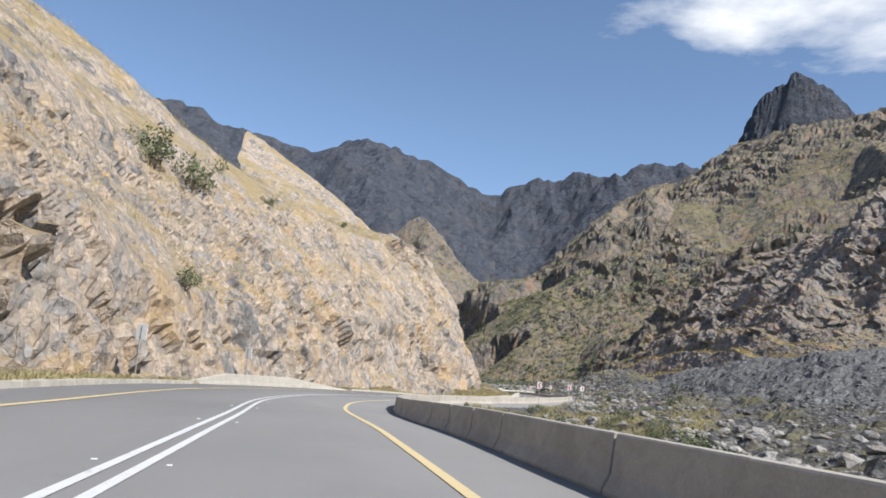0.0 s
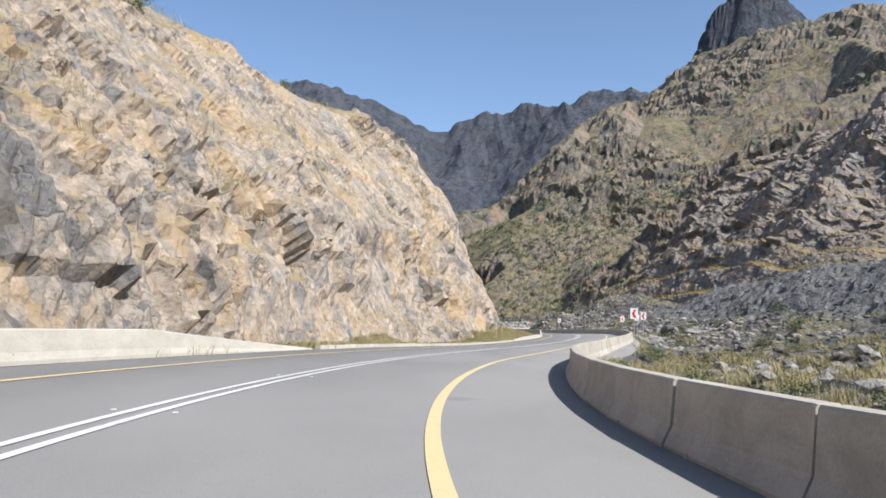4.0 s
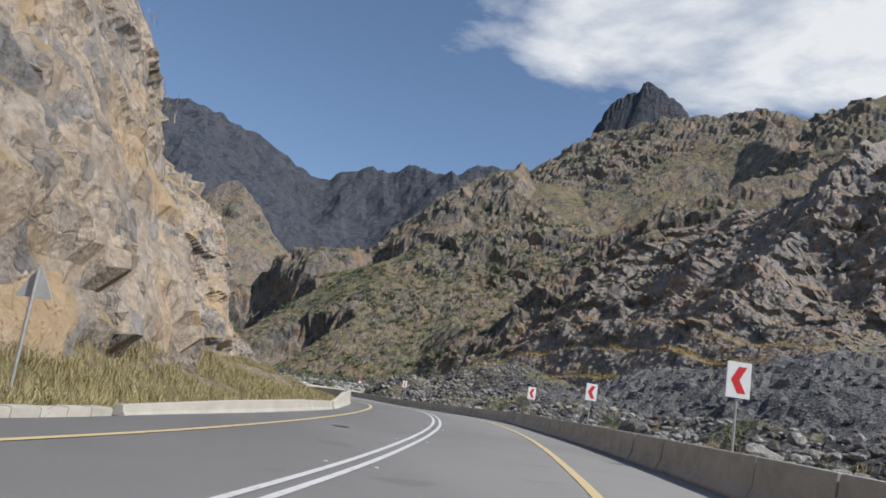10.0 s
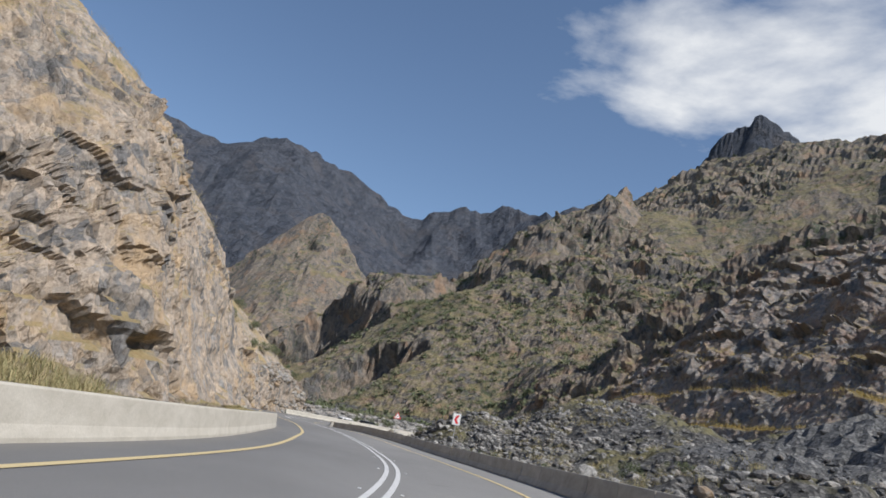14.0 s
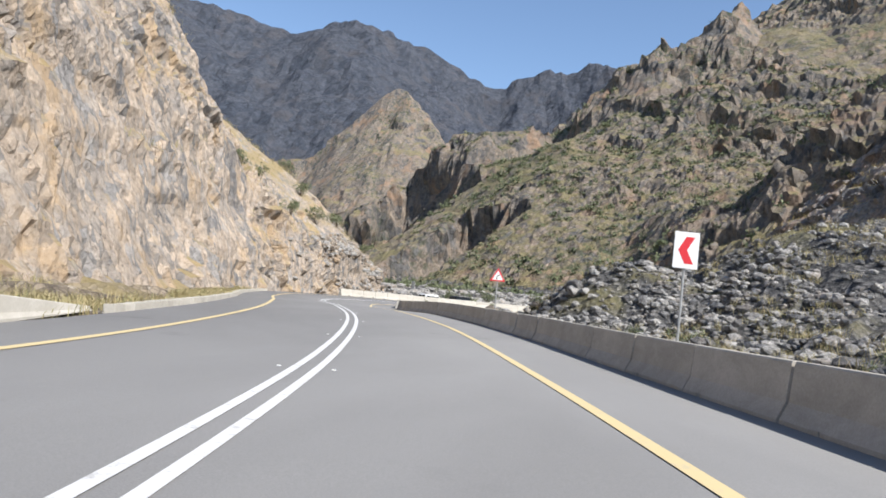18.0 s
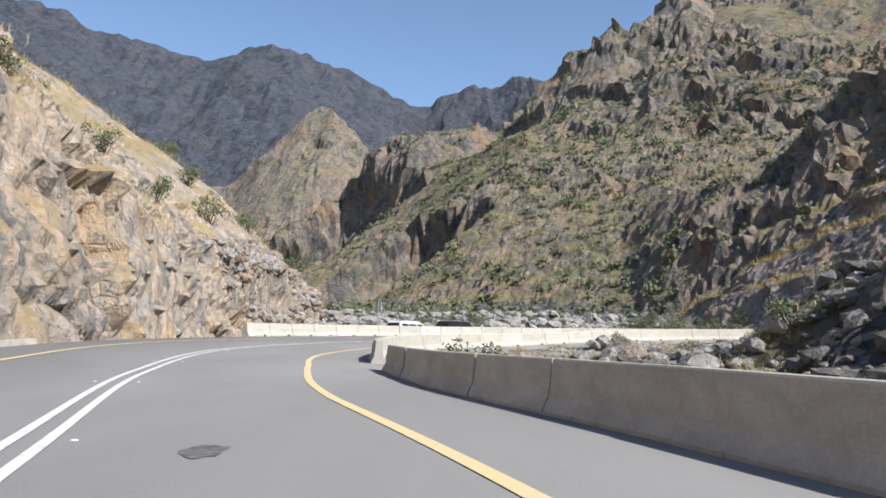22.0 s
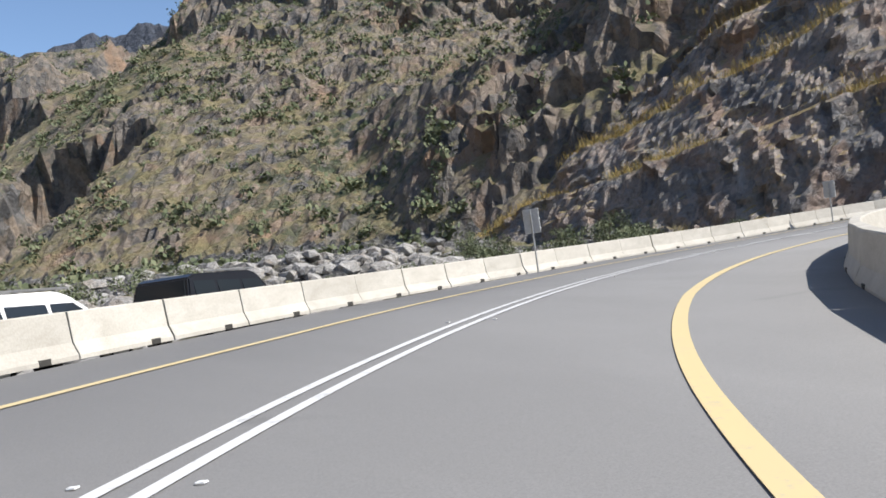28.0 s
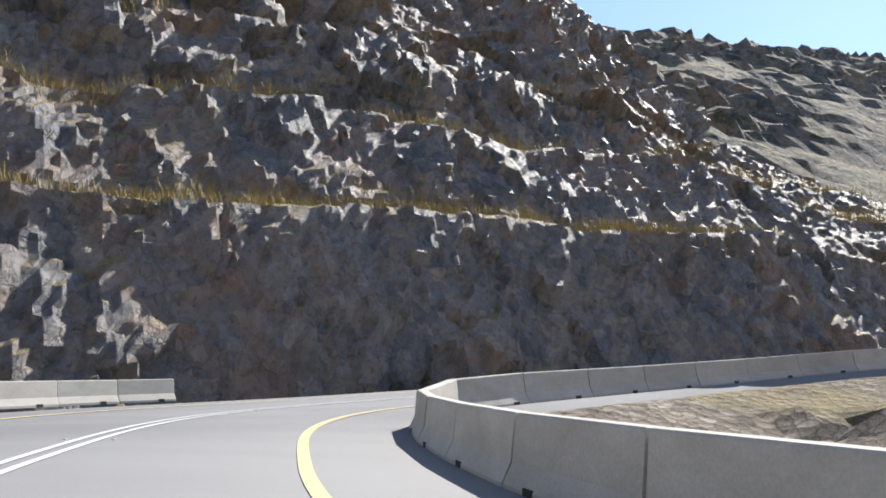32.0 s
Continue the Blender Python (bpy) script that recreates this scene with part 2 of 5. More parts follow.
def paint(name, col, worn):
    g = Graph(name, 0.7, 0.3)
    n = g.ramp(g.noise(5, 8, 0.75), (0.32, 0.0), (0.45, 1.0))
    c = g.mix(g.math("MULTIPLY", g.noise(0.8, 5, 0.6), 0.35), col, worn)
    g.color(g.mix(n, worn, c))
    return g.m


def concrete(name, col, dark):
    g = Graph(name, 0.88, 0.25)
    oi = g.nt.nodes.new("ShaderNodeObjectInfo")
    base = g.mix(g.ramp(g.noise(0.9, 7, 0.7, 0.5, g.scaled(1, 1, 2.0)), (0.35, 0.0), (0.7, 1.0)), col, dark)
    base = g.mix(0.6, base, g.ramp(oi.outputs["Random"], (0.0, 0.82), (1.0, 1.08)), "MULTIPLY")
    streak = g.ramp(g.noise(3.0, 5, 0.7, 0, g.scaled(1, 1, 0.12)), (0.55, 0.0), (0.75, 1.0))
    base = g.mix(g.math("MULTIPLY", streak, 0.35), base, dark)
    base = g.mix(0.5, base, g.ramp(g.noise(25, 4, 0.7), (0.3, 0.75), (0.7, 1.15)), "MULTIPLY")
    g.color(base)
    g.bump(g.noise(18, 5, 0.7), 0.25, 0.02)
    return g.m


def plain(name, col, rough=0.6, metal=0.0, var=0.15, scale=8.0):
    g = Graph(name, rough)
    g.b.inputs["Metallic"].default_value = metal
    g.color(g.mix(1.0, col, g.ramp(g.noise(scale, 5, 0.65), (0.3, 1 - var), (0.7, 1 + var)), "MULTIPLY"))
    return g.m


M_ASPHALT = asphalt()
M_WHITE = paint("white_road_paint", (0.66, 0.66, 0.65), (0.34, 0.33, 0.32))
M_YELLOW = paint("yellow_road_paint", (0.62, 0.49, 0.25), (0.46, 0.40, 0.29))
M_CONC = concrete("grey_concrete", (0.47, 0.43, 0.375), (0.33, 0.30, 0.255))
M_CONCW = concrete("pale_concrete", (0.53, 0.50, 0.44), (0.41, 0.38, 0.325))
M_JOINT = plain("joint_dark", (0.05, 0.047, 0.042), 0.9)
M_STEEL = plain("galvanised_steel", (0.42, 0.42, 0.41), 0.5, 0.6)
M_SIGNW = plain("sign_white", (0.78, 0.78, 0.76), 0.45, 0, 0.05)
M_SIGNR = plain("sign_red", (0.62, 0.035, 0.045), 0.45, 0, 0.08)
M_SIGNK = plain("sign_black", (0.02, 0.02, 0.022), 0.5, 0, 0.05)
M_SIGNB = plain("sign_back", (0.46, 0.46, 0.45), 0.5, 0.1, 0.1)


def gravel_material(name, tones, growth):
    g = Graph(name, 0.95, 0.2)
    c = g.cells(2.4, out="Color")
    s = g.nt.nodes.new("ShaderNodeSeparateColor")
    g.link(c, s.inputs[0])
    base = g.ramp(s.outputs[0], (0.0, tones[0]), (0.4, tones[1]), (0.75, tones[2]), (1.0, tones[3]))
    base = g.mix(0.8, base, g.ramp(g.noise(0.25, 6, 0.7), (0.3, 0.55), (0.7, 1.25)), "MULTIPLY")
    base = g.mix(0.7, base, g.ramp(g.cells(2.4, out="Distance", feature="DISTANCE_TO_EDGE"), (0.0, 0.35), (0.12, 1.0)), "MULTIPLY")
    gm = g.ramp(g.noise(0.09, 6, 0.65), (0.5, 0.0), (0.62, 1.0))
    gc = g.mix(g.noise(1.3, 5, 0.7), growth[0], growth[1])
    base = g.mix(g.math("MULTIPLY", gm, 0.8), base, gc)
    g.color(base)
    g.bump(g.math("ADD", g.noise(3, 7, 0.75), g.cells(2.4, out="Distance")), 0.8, 0.25)
    return g.m


M_WADI = gravel_material("wadi_gravel", [(0.055, 0.055, 0.056), (0.10, 0.097, 0.094), (0.145, 0.14, 0.134), (0.24, 0.23, 0.215)], ((0.21, 0.17, 0.085), (0.12, 0.125, 0.058)))
M_EARTH = gravel_material("verge_earth", [(0.17, 0.14, 0.11), (0.25, 0.205, 0.155), (0.31, 0.255, 0.19), (0.38, 0.33, 0.27)], ((0.30, 0.235, 0.12), (0.22, 0.19, 0.09)))
M_SCREE = gravel_material("grey_scree", [(0.10, 0.10, 0.102), (0.15, 0.15, 0.15), (0.19, 0.188, 0.184), (0.26, 0.253, 0.245)], ((0.16, 0.155, 0.148), (0.13, 0.128, 0.122)))
M_ROCK_L = rock_material("pale_boulder", [(0.24, 0.23, 0.22), (0.34, 0.325, 0.30), (0.42, 0.40, 0.37), (0.29, 0.28, 0.265)], (0.30, 0.25, 0.2), 2.2)
M_ROCK_D = rock_material("dark_boulder", [(0.09, 0.09, 0.092), (0.15, 0.147, 0.144), (0.20, 0.194, 0.187), (0.12, 0.119, 0.119)], (0.2, 0.17, 0.14), 2.2)
M_ROCK_T = rock_material("tan_boulder", [(0.2, 0.17, 0.14), (0.3, 0.25, 0.2), (0.36, 0.3, 0.23), (0.25, 0.22, 0.19)], (0.32, 0.22, 0.13), 2.2)


def leaf_material(name, a, b, c):
    g = Graph(name, 0.75, 0.2)
    isl = g.geo.outputs["Random Per Island"]
    g.color(g.ramp(isl, (0.0, a), (0.5, b), (1.0, c)))
    g.b.inputs["Subsurface Weight"].default_value = 0.0
    return g.m


M_GRASS = leaf_material("dry_grass", (0.42, 0.34, 0.19), (0.35, 0.295, 0.15), (0.23, 0.23, 0.11))
M_BENCH = leaf_material("golden_grass", (0.42, 0.30, 0.10), (0.34, 0.25, 0.09), (0.24, 0.21, 0.08))
M_LEAF = leaf_material("shrub_leaves", (0.09, 0.11, 0.058), (0.135, 0.155, 0.085), (0.19, 0.20, 0.115))
M_STEM = plain("shrub_stem", (0.16, 0.13, 0.10), 0.9)

# ---- shaping tools ----
def hashed(ix, iy, iz, seed):
    h = (ix * 374761393 + iy * 668265263 + iz * 2147483647 + seed * 144665) & 0xFFFFFFFF
    h = ((h ^ (h >> 13)) * 1274126177) & 0xFFFFFFFF
    h = ((h ^ (h >> 16)) * 2246822519) & 0xFFFFFFFF
    return ((h ^ (h >> 13)) & 0xFFFFFF) / float(0xFFFFFF)


def vnoise(p, seed=0):
    """Smooth value noise at the rows of p, 0 to 1."""
    i = np.floor(p).astype(np.int64)
    f = p - i
    f = f * f * (3 - 2 * f)
    out = 0.0
    for dx in (0, 1):
        for dy in (0, 1):
            for dz in (0, 1):
                w = (f[:, 0] if dx else 1 - f[:, 0]) * (f[:, 1] if dy else 1 - f[:, 1]) * (f[:, 2] if dz else 1 - f[:, 2])
                out = out + w * hashed(i[:, 0] + dx, i[:, 1] + dy, i[:, 2] + dz, seed)
    return out


def fbm(p, octaves=5, seed=0, gain=0.5, ridged=False):
    total, amp, norm = 0.0, 1.0, 0.0
    for o in range(octaves):
        n = vnoise(p * 2.03**o + 17.3 * o, seed + o)
        total = total + amp * ((1 - np.abs(2 * n - 1)) if ridged else n)
        norm += amp
        amp *= gain
    return total / norm


def blocks(p, size, seed=0, tilt=0.5):
    """Displacement of fractured rock: each cell is a plane with an offset and a tilt of its own."""
    q = p / np.array(size)
    i = np.floor(q).astype(np.int64)
    best = np.full(len(p), 1e9)
    cell = i.copy()
    away = np.zeros((len(p), 3))
    for dx in (-1, 0, 1):
        for dy in (-1, 0, 1):
            for dz in (-1, 0, 1):
                c = i + (dx, dy, dz)
                off = q - c - np.stack([hashed(c[:, 0], c[:, 1], c[:, 2], seed + k) for k in range(3)], 1)
                d = (off**2).sum(1)
                near = d < best
                cell[near], away[near], best[near] = c[near], off[near], d[near]
    t = [hashed(cell[:, 0], cell[:, 1], cell[:, 2], seed + 5 + k) - 0.5 for k in range(4)]
    return t[0] * 2 + tilt * 2 * (t[1] * away[:, 0] + t[2] * away[:, 1] + t[3] * away[:, 2])


def patchy(x, y, seed):
    """Value noise at one place of the ground."""
    ix, iy = math.floor(x), math.floor(y)
    fx, fy = x - ix, y - iy
    fx, fy = fx * fx * (3 - 2 * fx), fy * fy * (3 - 2 * fy)
    h = [hashed(ix + a, iy + b, 0, seed) for a in (0, 1) for b in (0, 1)]
    return (h[0] * (1 - fy) + h[1] * fy) * (1 - fx) + (h[2] * (1 - fy) + h[3] * fy) * fx


def spline(points, step):
    """Points every step metres on a smooth curve through the control points (any number of columns)."""
    c = np.array(points, float)
    c = np.vstack([2 * c[0] - c[1], c, 2 * c[-1] - c[-2]])
    out = []
    for k in range(1, len(c) - 2):
        t = np.linspace(0, 1, 60, endpoint=False)[:, None]
        a, b, d, e = c[k - 1 : k + 3]
        out.append(0.5 * (2 * b + (d - a) * t + (2 * a - 5 * b + 4 * d - e) * t**2 + (3 * b - a - 3 * d + e) * t**3))
    p = np.vstack(out + [c[-2:-1]])
    s = np.r_[0, np.cumsum(np.hypot(*np.diff(p[:, :2], axis=0).T))]
    at = np.arange(0, s[-1], step)
    return np.stack([np.interp(at, s, p[:, k]) for k in range(p.shape[1])], 1)


def normals2d(p, smooth=1):
    d = np.gradient(p[:, :2], axis=0)
    if smooth > 1:
        k = np.ones(smooth) / smooth
        pad = smooth // 2
        d = np.stack([np.convolve(np.pad(d[:, i], pad, mode="edge"), k, "valid")[: len(p)] for i in (0, 1)], 1)
    d /= np.linalg.norm(d, axis=1, keepdims=True)
    return np.stack([-d[:, 1], d[:, 0]], 1)  # to the left


def mesh_object(name, verts, faces, mats, parent=None, smooth=False, face_mats=None):
    me = bpy.data.meshes.new(name)
    verts, faces = np.asarray(verts, np.float32), np.asarray(faces, np.int32)
    me.vertices.add(len(verts))
    me.vertices.foreach_set("co", verts.ravel())
    n = faces.shape[1]
    me.loops.add(faces.size)
    me.loops.foreach_set("vertex_index", faces.ravel())
    me.polygons.add(len(faces))
    me.polygons.foreach_set("loop_start", np.arange(0, faces.size, n, dtype=np.int32))
    for m in mats:
        me.materials.append(m)
    if face_mats is not None:
        me.polygons.foreach_set("material_index", np.asarray(face_mats, np.int32))
    me.polygons.foreach_set("use_smooth", np.full(len(faces), smooth))
    me.update(calc_edges=True)
    ob = new(name, me)
    if parent:
        ob.parent = parent
    return ob


def grid_faces(nu, nv):
    a = (np.arange(nu - 1)[:, None] * nv + np.arange(nv - 1)[None]).ravel()
    return np.stack([a, a + nv, a + nv + 1, a + 1], 1)


def part(name, bm, mat, parent, label=""):
    me = bpy.data.meshes.new(name)
    bm.to_mesh(me)
    bm.free()
    for m in mat if isinstance(mat, (list, tuple)) else [mat]:
        me.materials.append(m)
    ob = new(name, me)
    if parent:
        ob.parent = parent
    if label:
        tagged(ob, label)
    return ob


# ---- road line: the double white line, with the road's height ----
ROAD = [
    (9.7, -63.2, -0.92), (4.6, -40.8, -0.61), (0.6, -18.4, -0.31), (-2.1, 0.6, 0.06), (-5.3, 20.2, 0.36), (-8.8, 41.1, 0.55), (-9.9, 62.5, 0.74), (-6.8, 83.7, 0.97),
    (-0.4, 103.9, 1.19), (6.0, 123.6, 1.36), (12.8, 143.0, 1.75), (18.6, 162.8, 2.27), (22.7, 182.4, 2.74), (25.0, 201.7, 3.04), (25.2, 221.0, 3.30), (24.6, 240.7, 3.56),
    (22.8, 260.1, 4.02), (19.6, 278.5, 4.40), (16.1, 295.1, 4.60), (15.2, 310.2, 4.94), (19.1, 324.2, 5.23), (26.3, 335.6, 5.42), (36.3, 344.6, 5.71), (47.8, 350.4, 5.95),
    (60.6, 353.1, 6.20), (71.9, 352.2, 6.61), (79.4, 344.0, 7.22), (85.4, 332.7, 7.99), (88.4, 316.4, 9.11), (93.5, 294.0, 10.84), (101.7, 271.5, 12.88), (111.9, 248.1, 15.43),
]
road = spline(ROAD, 0.5)
road_n = normals2d(road, 9)
road_s = np.arange(len(road)) * 0.5


def station(x, y):
    """The road sample at a place."""
    return int(np.argmin((road[:, 0] - x) ** 2 + (road[:, 1] - y) ** 2))


# crossfall: the outer edge of each bend stands higher
BANK_AT = [(6, -40), (-5.2, 20), (-8.9, 42), (-9.6, 68), (-2, 98), (6.1, 124), (12.8, 143), (22.8, 183), (25, 222), (19.6, 279), (15.8, 298), (15.3, 312), (26.3, 335.6), (42, 348), (66, 353.5), (108, 252)]
BANK = [0.02, 0.03, 0.05, 0.05, 0.035, 0.0, -0.015, -0.015, 0.0, 0.0, 0.03, 0.045, 0.045, 0.02, 0.01, 0.01]
bank = np.interp(np.arange(len(road)), [station(*q) for q in BANK_AT], BANK)


def beside(k, off, h=0.0):
    """A place off metres to the right of the double line at sample k."""
    return np.array([road[k, 0] - off * road_n[k, 0], road[k, 1] - off * road_n[k, 1], road[k, 2] + h - bank[k] * off])


def road_strip(name, k0, k1, offs, hs, mat, parent=None):
    k = np.arange(k0, k1)
    rows = [np.stack([road[k, 0] - o * road_n[k, 0], road[k, 1] - o * road_n[k, 1], road[k, 2] + h - bank[k] * o], 1) for o, h in zip(offs, hs)]
    v = np.stack(rows, 1).reshape(-1, 3)
    f = grid_faces(len(k), len(offs))
    return mesh_object(name, v, f[:, ::-1], [mat], parent, True)


def road_near(x, y):
    """Sample of the road nearest to each place, and the signed distance to the right of it."""
    k = np.zeros(len(x), int)
    coarse = road[::8]
    for a in range(0, len(x), 20000):
        b = slice(a, a + 20000)
        k[b] = np.argmin((x[b, None] - coarse[None, :, 0]) ** 2 + (y[b, None] - coarse[None, :, 1]) ** 2, 1) * 8
    best = np.full(len(x), 1e9)
    out = k.copy()
    for d in range(-8, 9):
        kk = np.clip(k + d, 0, len(road) - 1)
        dd = (x - road[kk, 0]) ** 2 + (y - road[kk, 1]) ** 2
        better = dd < best
        best = np.where(better, dd, best)
        out = np.where(better, kk, out)
    side = -((x - road[out, 0]) * road_n[out, 0] + (y - road[out, 1]) * road_n[out, 1])
    return out, np.sqrt(best) * np.where(side < 0, -1, 1)


def off_at(x, y):
    """Signed distance of one place to the right of the double line."""
    d = (road[:, 0] - x) ** 2 + (road[:, 1] - y) ** 2
    k = int(d.argmin())
    side = -((x - road[k, 0]) * road_n[k, 0] + (y - road[k, 1]) * road_n[k, 1])
    return math.sqrt(d[k]) * (-1 if side < 0 else 1)


# ---- ground: wadi bed, mountains, far ridges, in one sheet ----
RIDGES = [  # slope below the crest, roughness, crest points
    (0.80, 46, [(-1500, 1800, 760), (-900, 1930, 700), (-607, 2030, 672), (-411, 2087, 668), (-340, 2100, 664), (-281, 2113, 690), (-143, 2131, 636), (26, 2139, 576), (115, 2137, 560), (215, 2129, 597), (334, 2114, 602), (441, 2068, 618), (800, 2000, 660), (1500, 1800, 800)]),
    (1.3, 22, [(-420, 1150, 150), (-250, 1140, 130), (-140, 1128, 164), (-92, 1130, 214), (-66, 1134, 236), (-40, 1131, 242), (-22, 1131, 228), (-6, 1128, 204), (12, 1120, 178), (60, 1080, 130)]),
    (1.1, 5, [(20, 606, 90), (34, 600, 92), (45, 582, 86), (54, 564, 72)]),
    (1.2, 6, [(26, 606, 91), (38, 606, 94), (52, 606, 95), (73, 606, 103)]),
    (0.9, 7, [(48, 588, 78), (56, 552, 56), (58, 520, 38), (56, 495, 24)]),
    (2.2, 5, [(36, 500, 26), (42, 506, 33), (52, 510, 35)]),
    (1.6, 12, [(82, 606, 104), (88, 606, 115), (104, 604, 131), (119, 604, 149), (126, 606, 142), (136, 608, 144), (150, 612, 160), (172, 650, 182)]),
    (1.0, 8, [(84, 604, 98), (76, 560, 70), (70, 520, 42), (64, 490, 24)]),
    (0.95, 10, [(92, 618, 112), (112, 655, 136), (150, 760, 186), (183, 850, 226), (214, 847, 246), (241, 839, 248), (267, 825, 262), (276, 762, 270)]),
    (0.62, 9, [(276, 762, 270), (230, 690, 205), (180, 610, 142), (140, 545, 92), (110, 490, 50), (86, 455, 22)]),
    (0.80, 12, [(276, 762, 270), (320, 700, 270), (362, 660, 274), (395, 637, 264), (425, 613, 278), (452, 589, 278), (480, 562, 290), (600, 480, 330), (900, 300, 420)]),
    (1.15, 5, [(76, 474, 30), (83, 452, 37), (92, 430, 39), (100, 412, 33)]),
    (2.6, 7, [(446, 1180, 455), (462, 1172, 490), (480, 1160, 500), (494, 1153, 512), (503, 1150, 530), (514, 1144, 522), (532, 1135, 508), (556, 1126, 490), (578, 1114, 452)]),
    (1.1, 9, [(330, 640, 235), (290, 500, 174), (250, 430, 138), (212, 400, 122), (165, 412, 102), (137, 424, 80), (122, 428, 54)]),
    (0.70, 8, [(290, 500, 174), (300, 380, 146), (330, 280, 146), (380, 150, 166), (420, 0, 186), (460, -250, 206)]),
    (0.60, 14, [(-420, 1150, 150), (-420, 800, 230), (-390, 500, 190), (-370, 250, 160), (-380, 50, 160), (-430, -200, 180)]),
]
TOE = [  # left rock cut: toe x, y, height of the cut, its width, slope above
    (-15.0, -80, 16, 9, 0.6), (-18.0, -40, 18, 9, 0.7), (-21.0, -5, 20, 10, 0.75), (-21.5, 25, 22, 11, 0.8), (-20.5, 50, 23, 12, 0.9), (-18.2, 78, 22, 14, 1.0),
    (-12.7, 102.6, 25, 14.5, 0.85), (-5.8, 124.6, 27, 14.5, 0.45), (-0.3, 139.5, 29, 15, 0.35), (4.6, 154, 31, 15.5, 0.3), (6.8, 164, 29, 13, 0.3), (7.2, 173, 24, 10, 0.35),
    (4.5, 182, 17, 8, 0.5), (-2.0, 192, 9, 6, 0.7), (-7.0, 206, 7, 6, 0.75), (-8.5, 221, 8, 6, 0.75), (-5.5, 233, 13, 6, 0.75), (3.0, 241.5, 22, 6, 0.65), (7.0, 248.5, 25, 5.5, 0.65),
    (7.4, 257, 26, 6.5, 0.65), (7.5, 267, 30, 10, 0.75), (7.4, 284, 36, 17, 0.9), (7.1, 302, 34, 17, 0.95), (7.3, 322, 29, 17, 1.0), (7.0, 342, 24, 17, 0.95), (10.0, 365, 20, 14, 0.75),
    (14.0, 388, 18, 13, 0.75), (13.0, 405, 14, 13, 0.85), (3.0, 425, 14, 14, 0.8), (-15.0, 445, 20, 18, 0.8), (-46.0, 465, 24, 20, 0.8),
]
toe = spline(TOE, 0.36)
toe_n = normals2d(toe, 61)
toe_far = normals2d(toe, 351)


def crest_height(x, y):
    h = np.full(len(x), -1e3)
    rough = np.zeros(len(x))
    for slope, rg, pts in RIDGES:
        for a, b in zip(pts, pts[1:]):
            ax, ay, az = a
            bx, by, bz = b
            t = np.clip(((x - ax) * (bx - ax) + (y - ay) * (by - ay)) / ((bx - ax) ** 2 + (by - ay) ** 2), 0, 1)
            d = np.hypot(x - ax - t * (bx - ax), y - ay - t * (by - ay))
            v = az + t * (bz - az) - slope * d
            better = v > h
            h = np.where(better, v, h)
            rough = np.where(better, rg, rough)
    return h, rough


K_TURN = station(72, 352.2)


def leg_height(x, y, a, b):
    """Height of the road's nearest sample on one of its two legs, and the distance to it."""
    c, z = road[a:b:8], road[a:b:8, 2]
    out, dist = np.zeros(len(x)), np.zeros(len(x))
    for i in range(0, len(x), 20000):
        q = slice(i, i + 20000)
        d2 = (x[q, None] - c[None, :, 0]) ** 2 + (y[q, None] - c[None, :, 1]) ** 2
        k = np.argmin(d2, 1)
        out[q], dist[q] = z[k], np.sqrt(d2[np.arange(len(k)), k])
    return out, dist


def bed_height(x, y):
    """The wadi's bed and the heaps of spoil beside the road."""
    k, off = road_near(x, y)
    rz = road[k, 2] - bank[k] * np.clip(off, -12, 9)
    d = np.abs(off)
    za, da = leg_height(x, y, 0, K_TURN)
    zb, db = leg_height(x, y, K_TURN, len(road))
    wa, wb = 1 / (da + 1) ** 3, 1 / (db + 1) ** 3
    blend = np.clip((d - 9) / 8, 0, 1)
    rz = rz * (1 - blend) + blend * (wa * za + wb * zb) / (wa + wb)
    z = rz - 0.25 - 1.7 * np.clip((d - 8.0) / 4.0, 0, 1)
    right = off > 0
    z = np.where(right | (y > 312), z, rz - 0.12 - 0.02 * np.clip(d - 7, 0, 10))
    p = np.stack([x, y, 0 * x], 1)
    apron = np.clip((d - 7.2) * 0.28, 0, 2.2) * np.clip((y - 138) / 14, 0, 1) * np.clip((218 - y) / 14, 0, 1)
    z = z + np.where(right, 0, apron)
    heap = 0.0
    for cx, cy, rx, ry, h in [(62, 300, 20, 26, 8.5), (43, 297, 8.5, 10, 7.5), (60, 262, 15, 22, 4), (52, 225, 14, 22, 3.5), (52, 190, 14, 24, 4), (50, 160, 16, 20, 4.5), (82, 262, 16, 40, 5), (86, 215, 22, 34, 7), (100, 190, 30, 34, 10), (30, 306, 5, 9, 2.2), (80, 150, 25, 30, 10), (60, 120, 22, 28, 4), (66, 60, 30, 40, 4)]:
        heap = np.maximum(heap, h * np.exp(-(((x - cx) / rx) ** 2 + ((y - cy) / ry) ** 2)))
    far = np.clip((d - 8.5) / 6, 0, 1)
    z = z + np.where(right | (y > 360), heap * far * np.where(y > 345, 0.3, 1), 0)
    z = z + far * (fbm(p * 0.12, 4, 11) - 0.5) * 2.2
    z = z + np.clip((y - 390) / 250, 0, 1) * 10 * far + np.clip((y - 354) / 50, 0, 1) * 4.5 * far
    pad = np.clip(1.6 - np.hypot((x - 26) / 10, (y - 347) / 6), 0, 1) * np.clip((d - 7.6) / 1.5, 0, 1)
    z = z * (1 - pad) + pad * 5.38
    return z, k, off


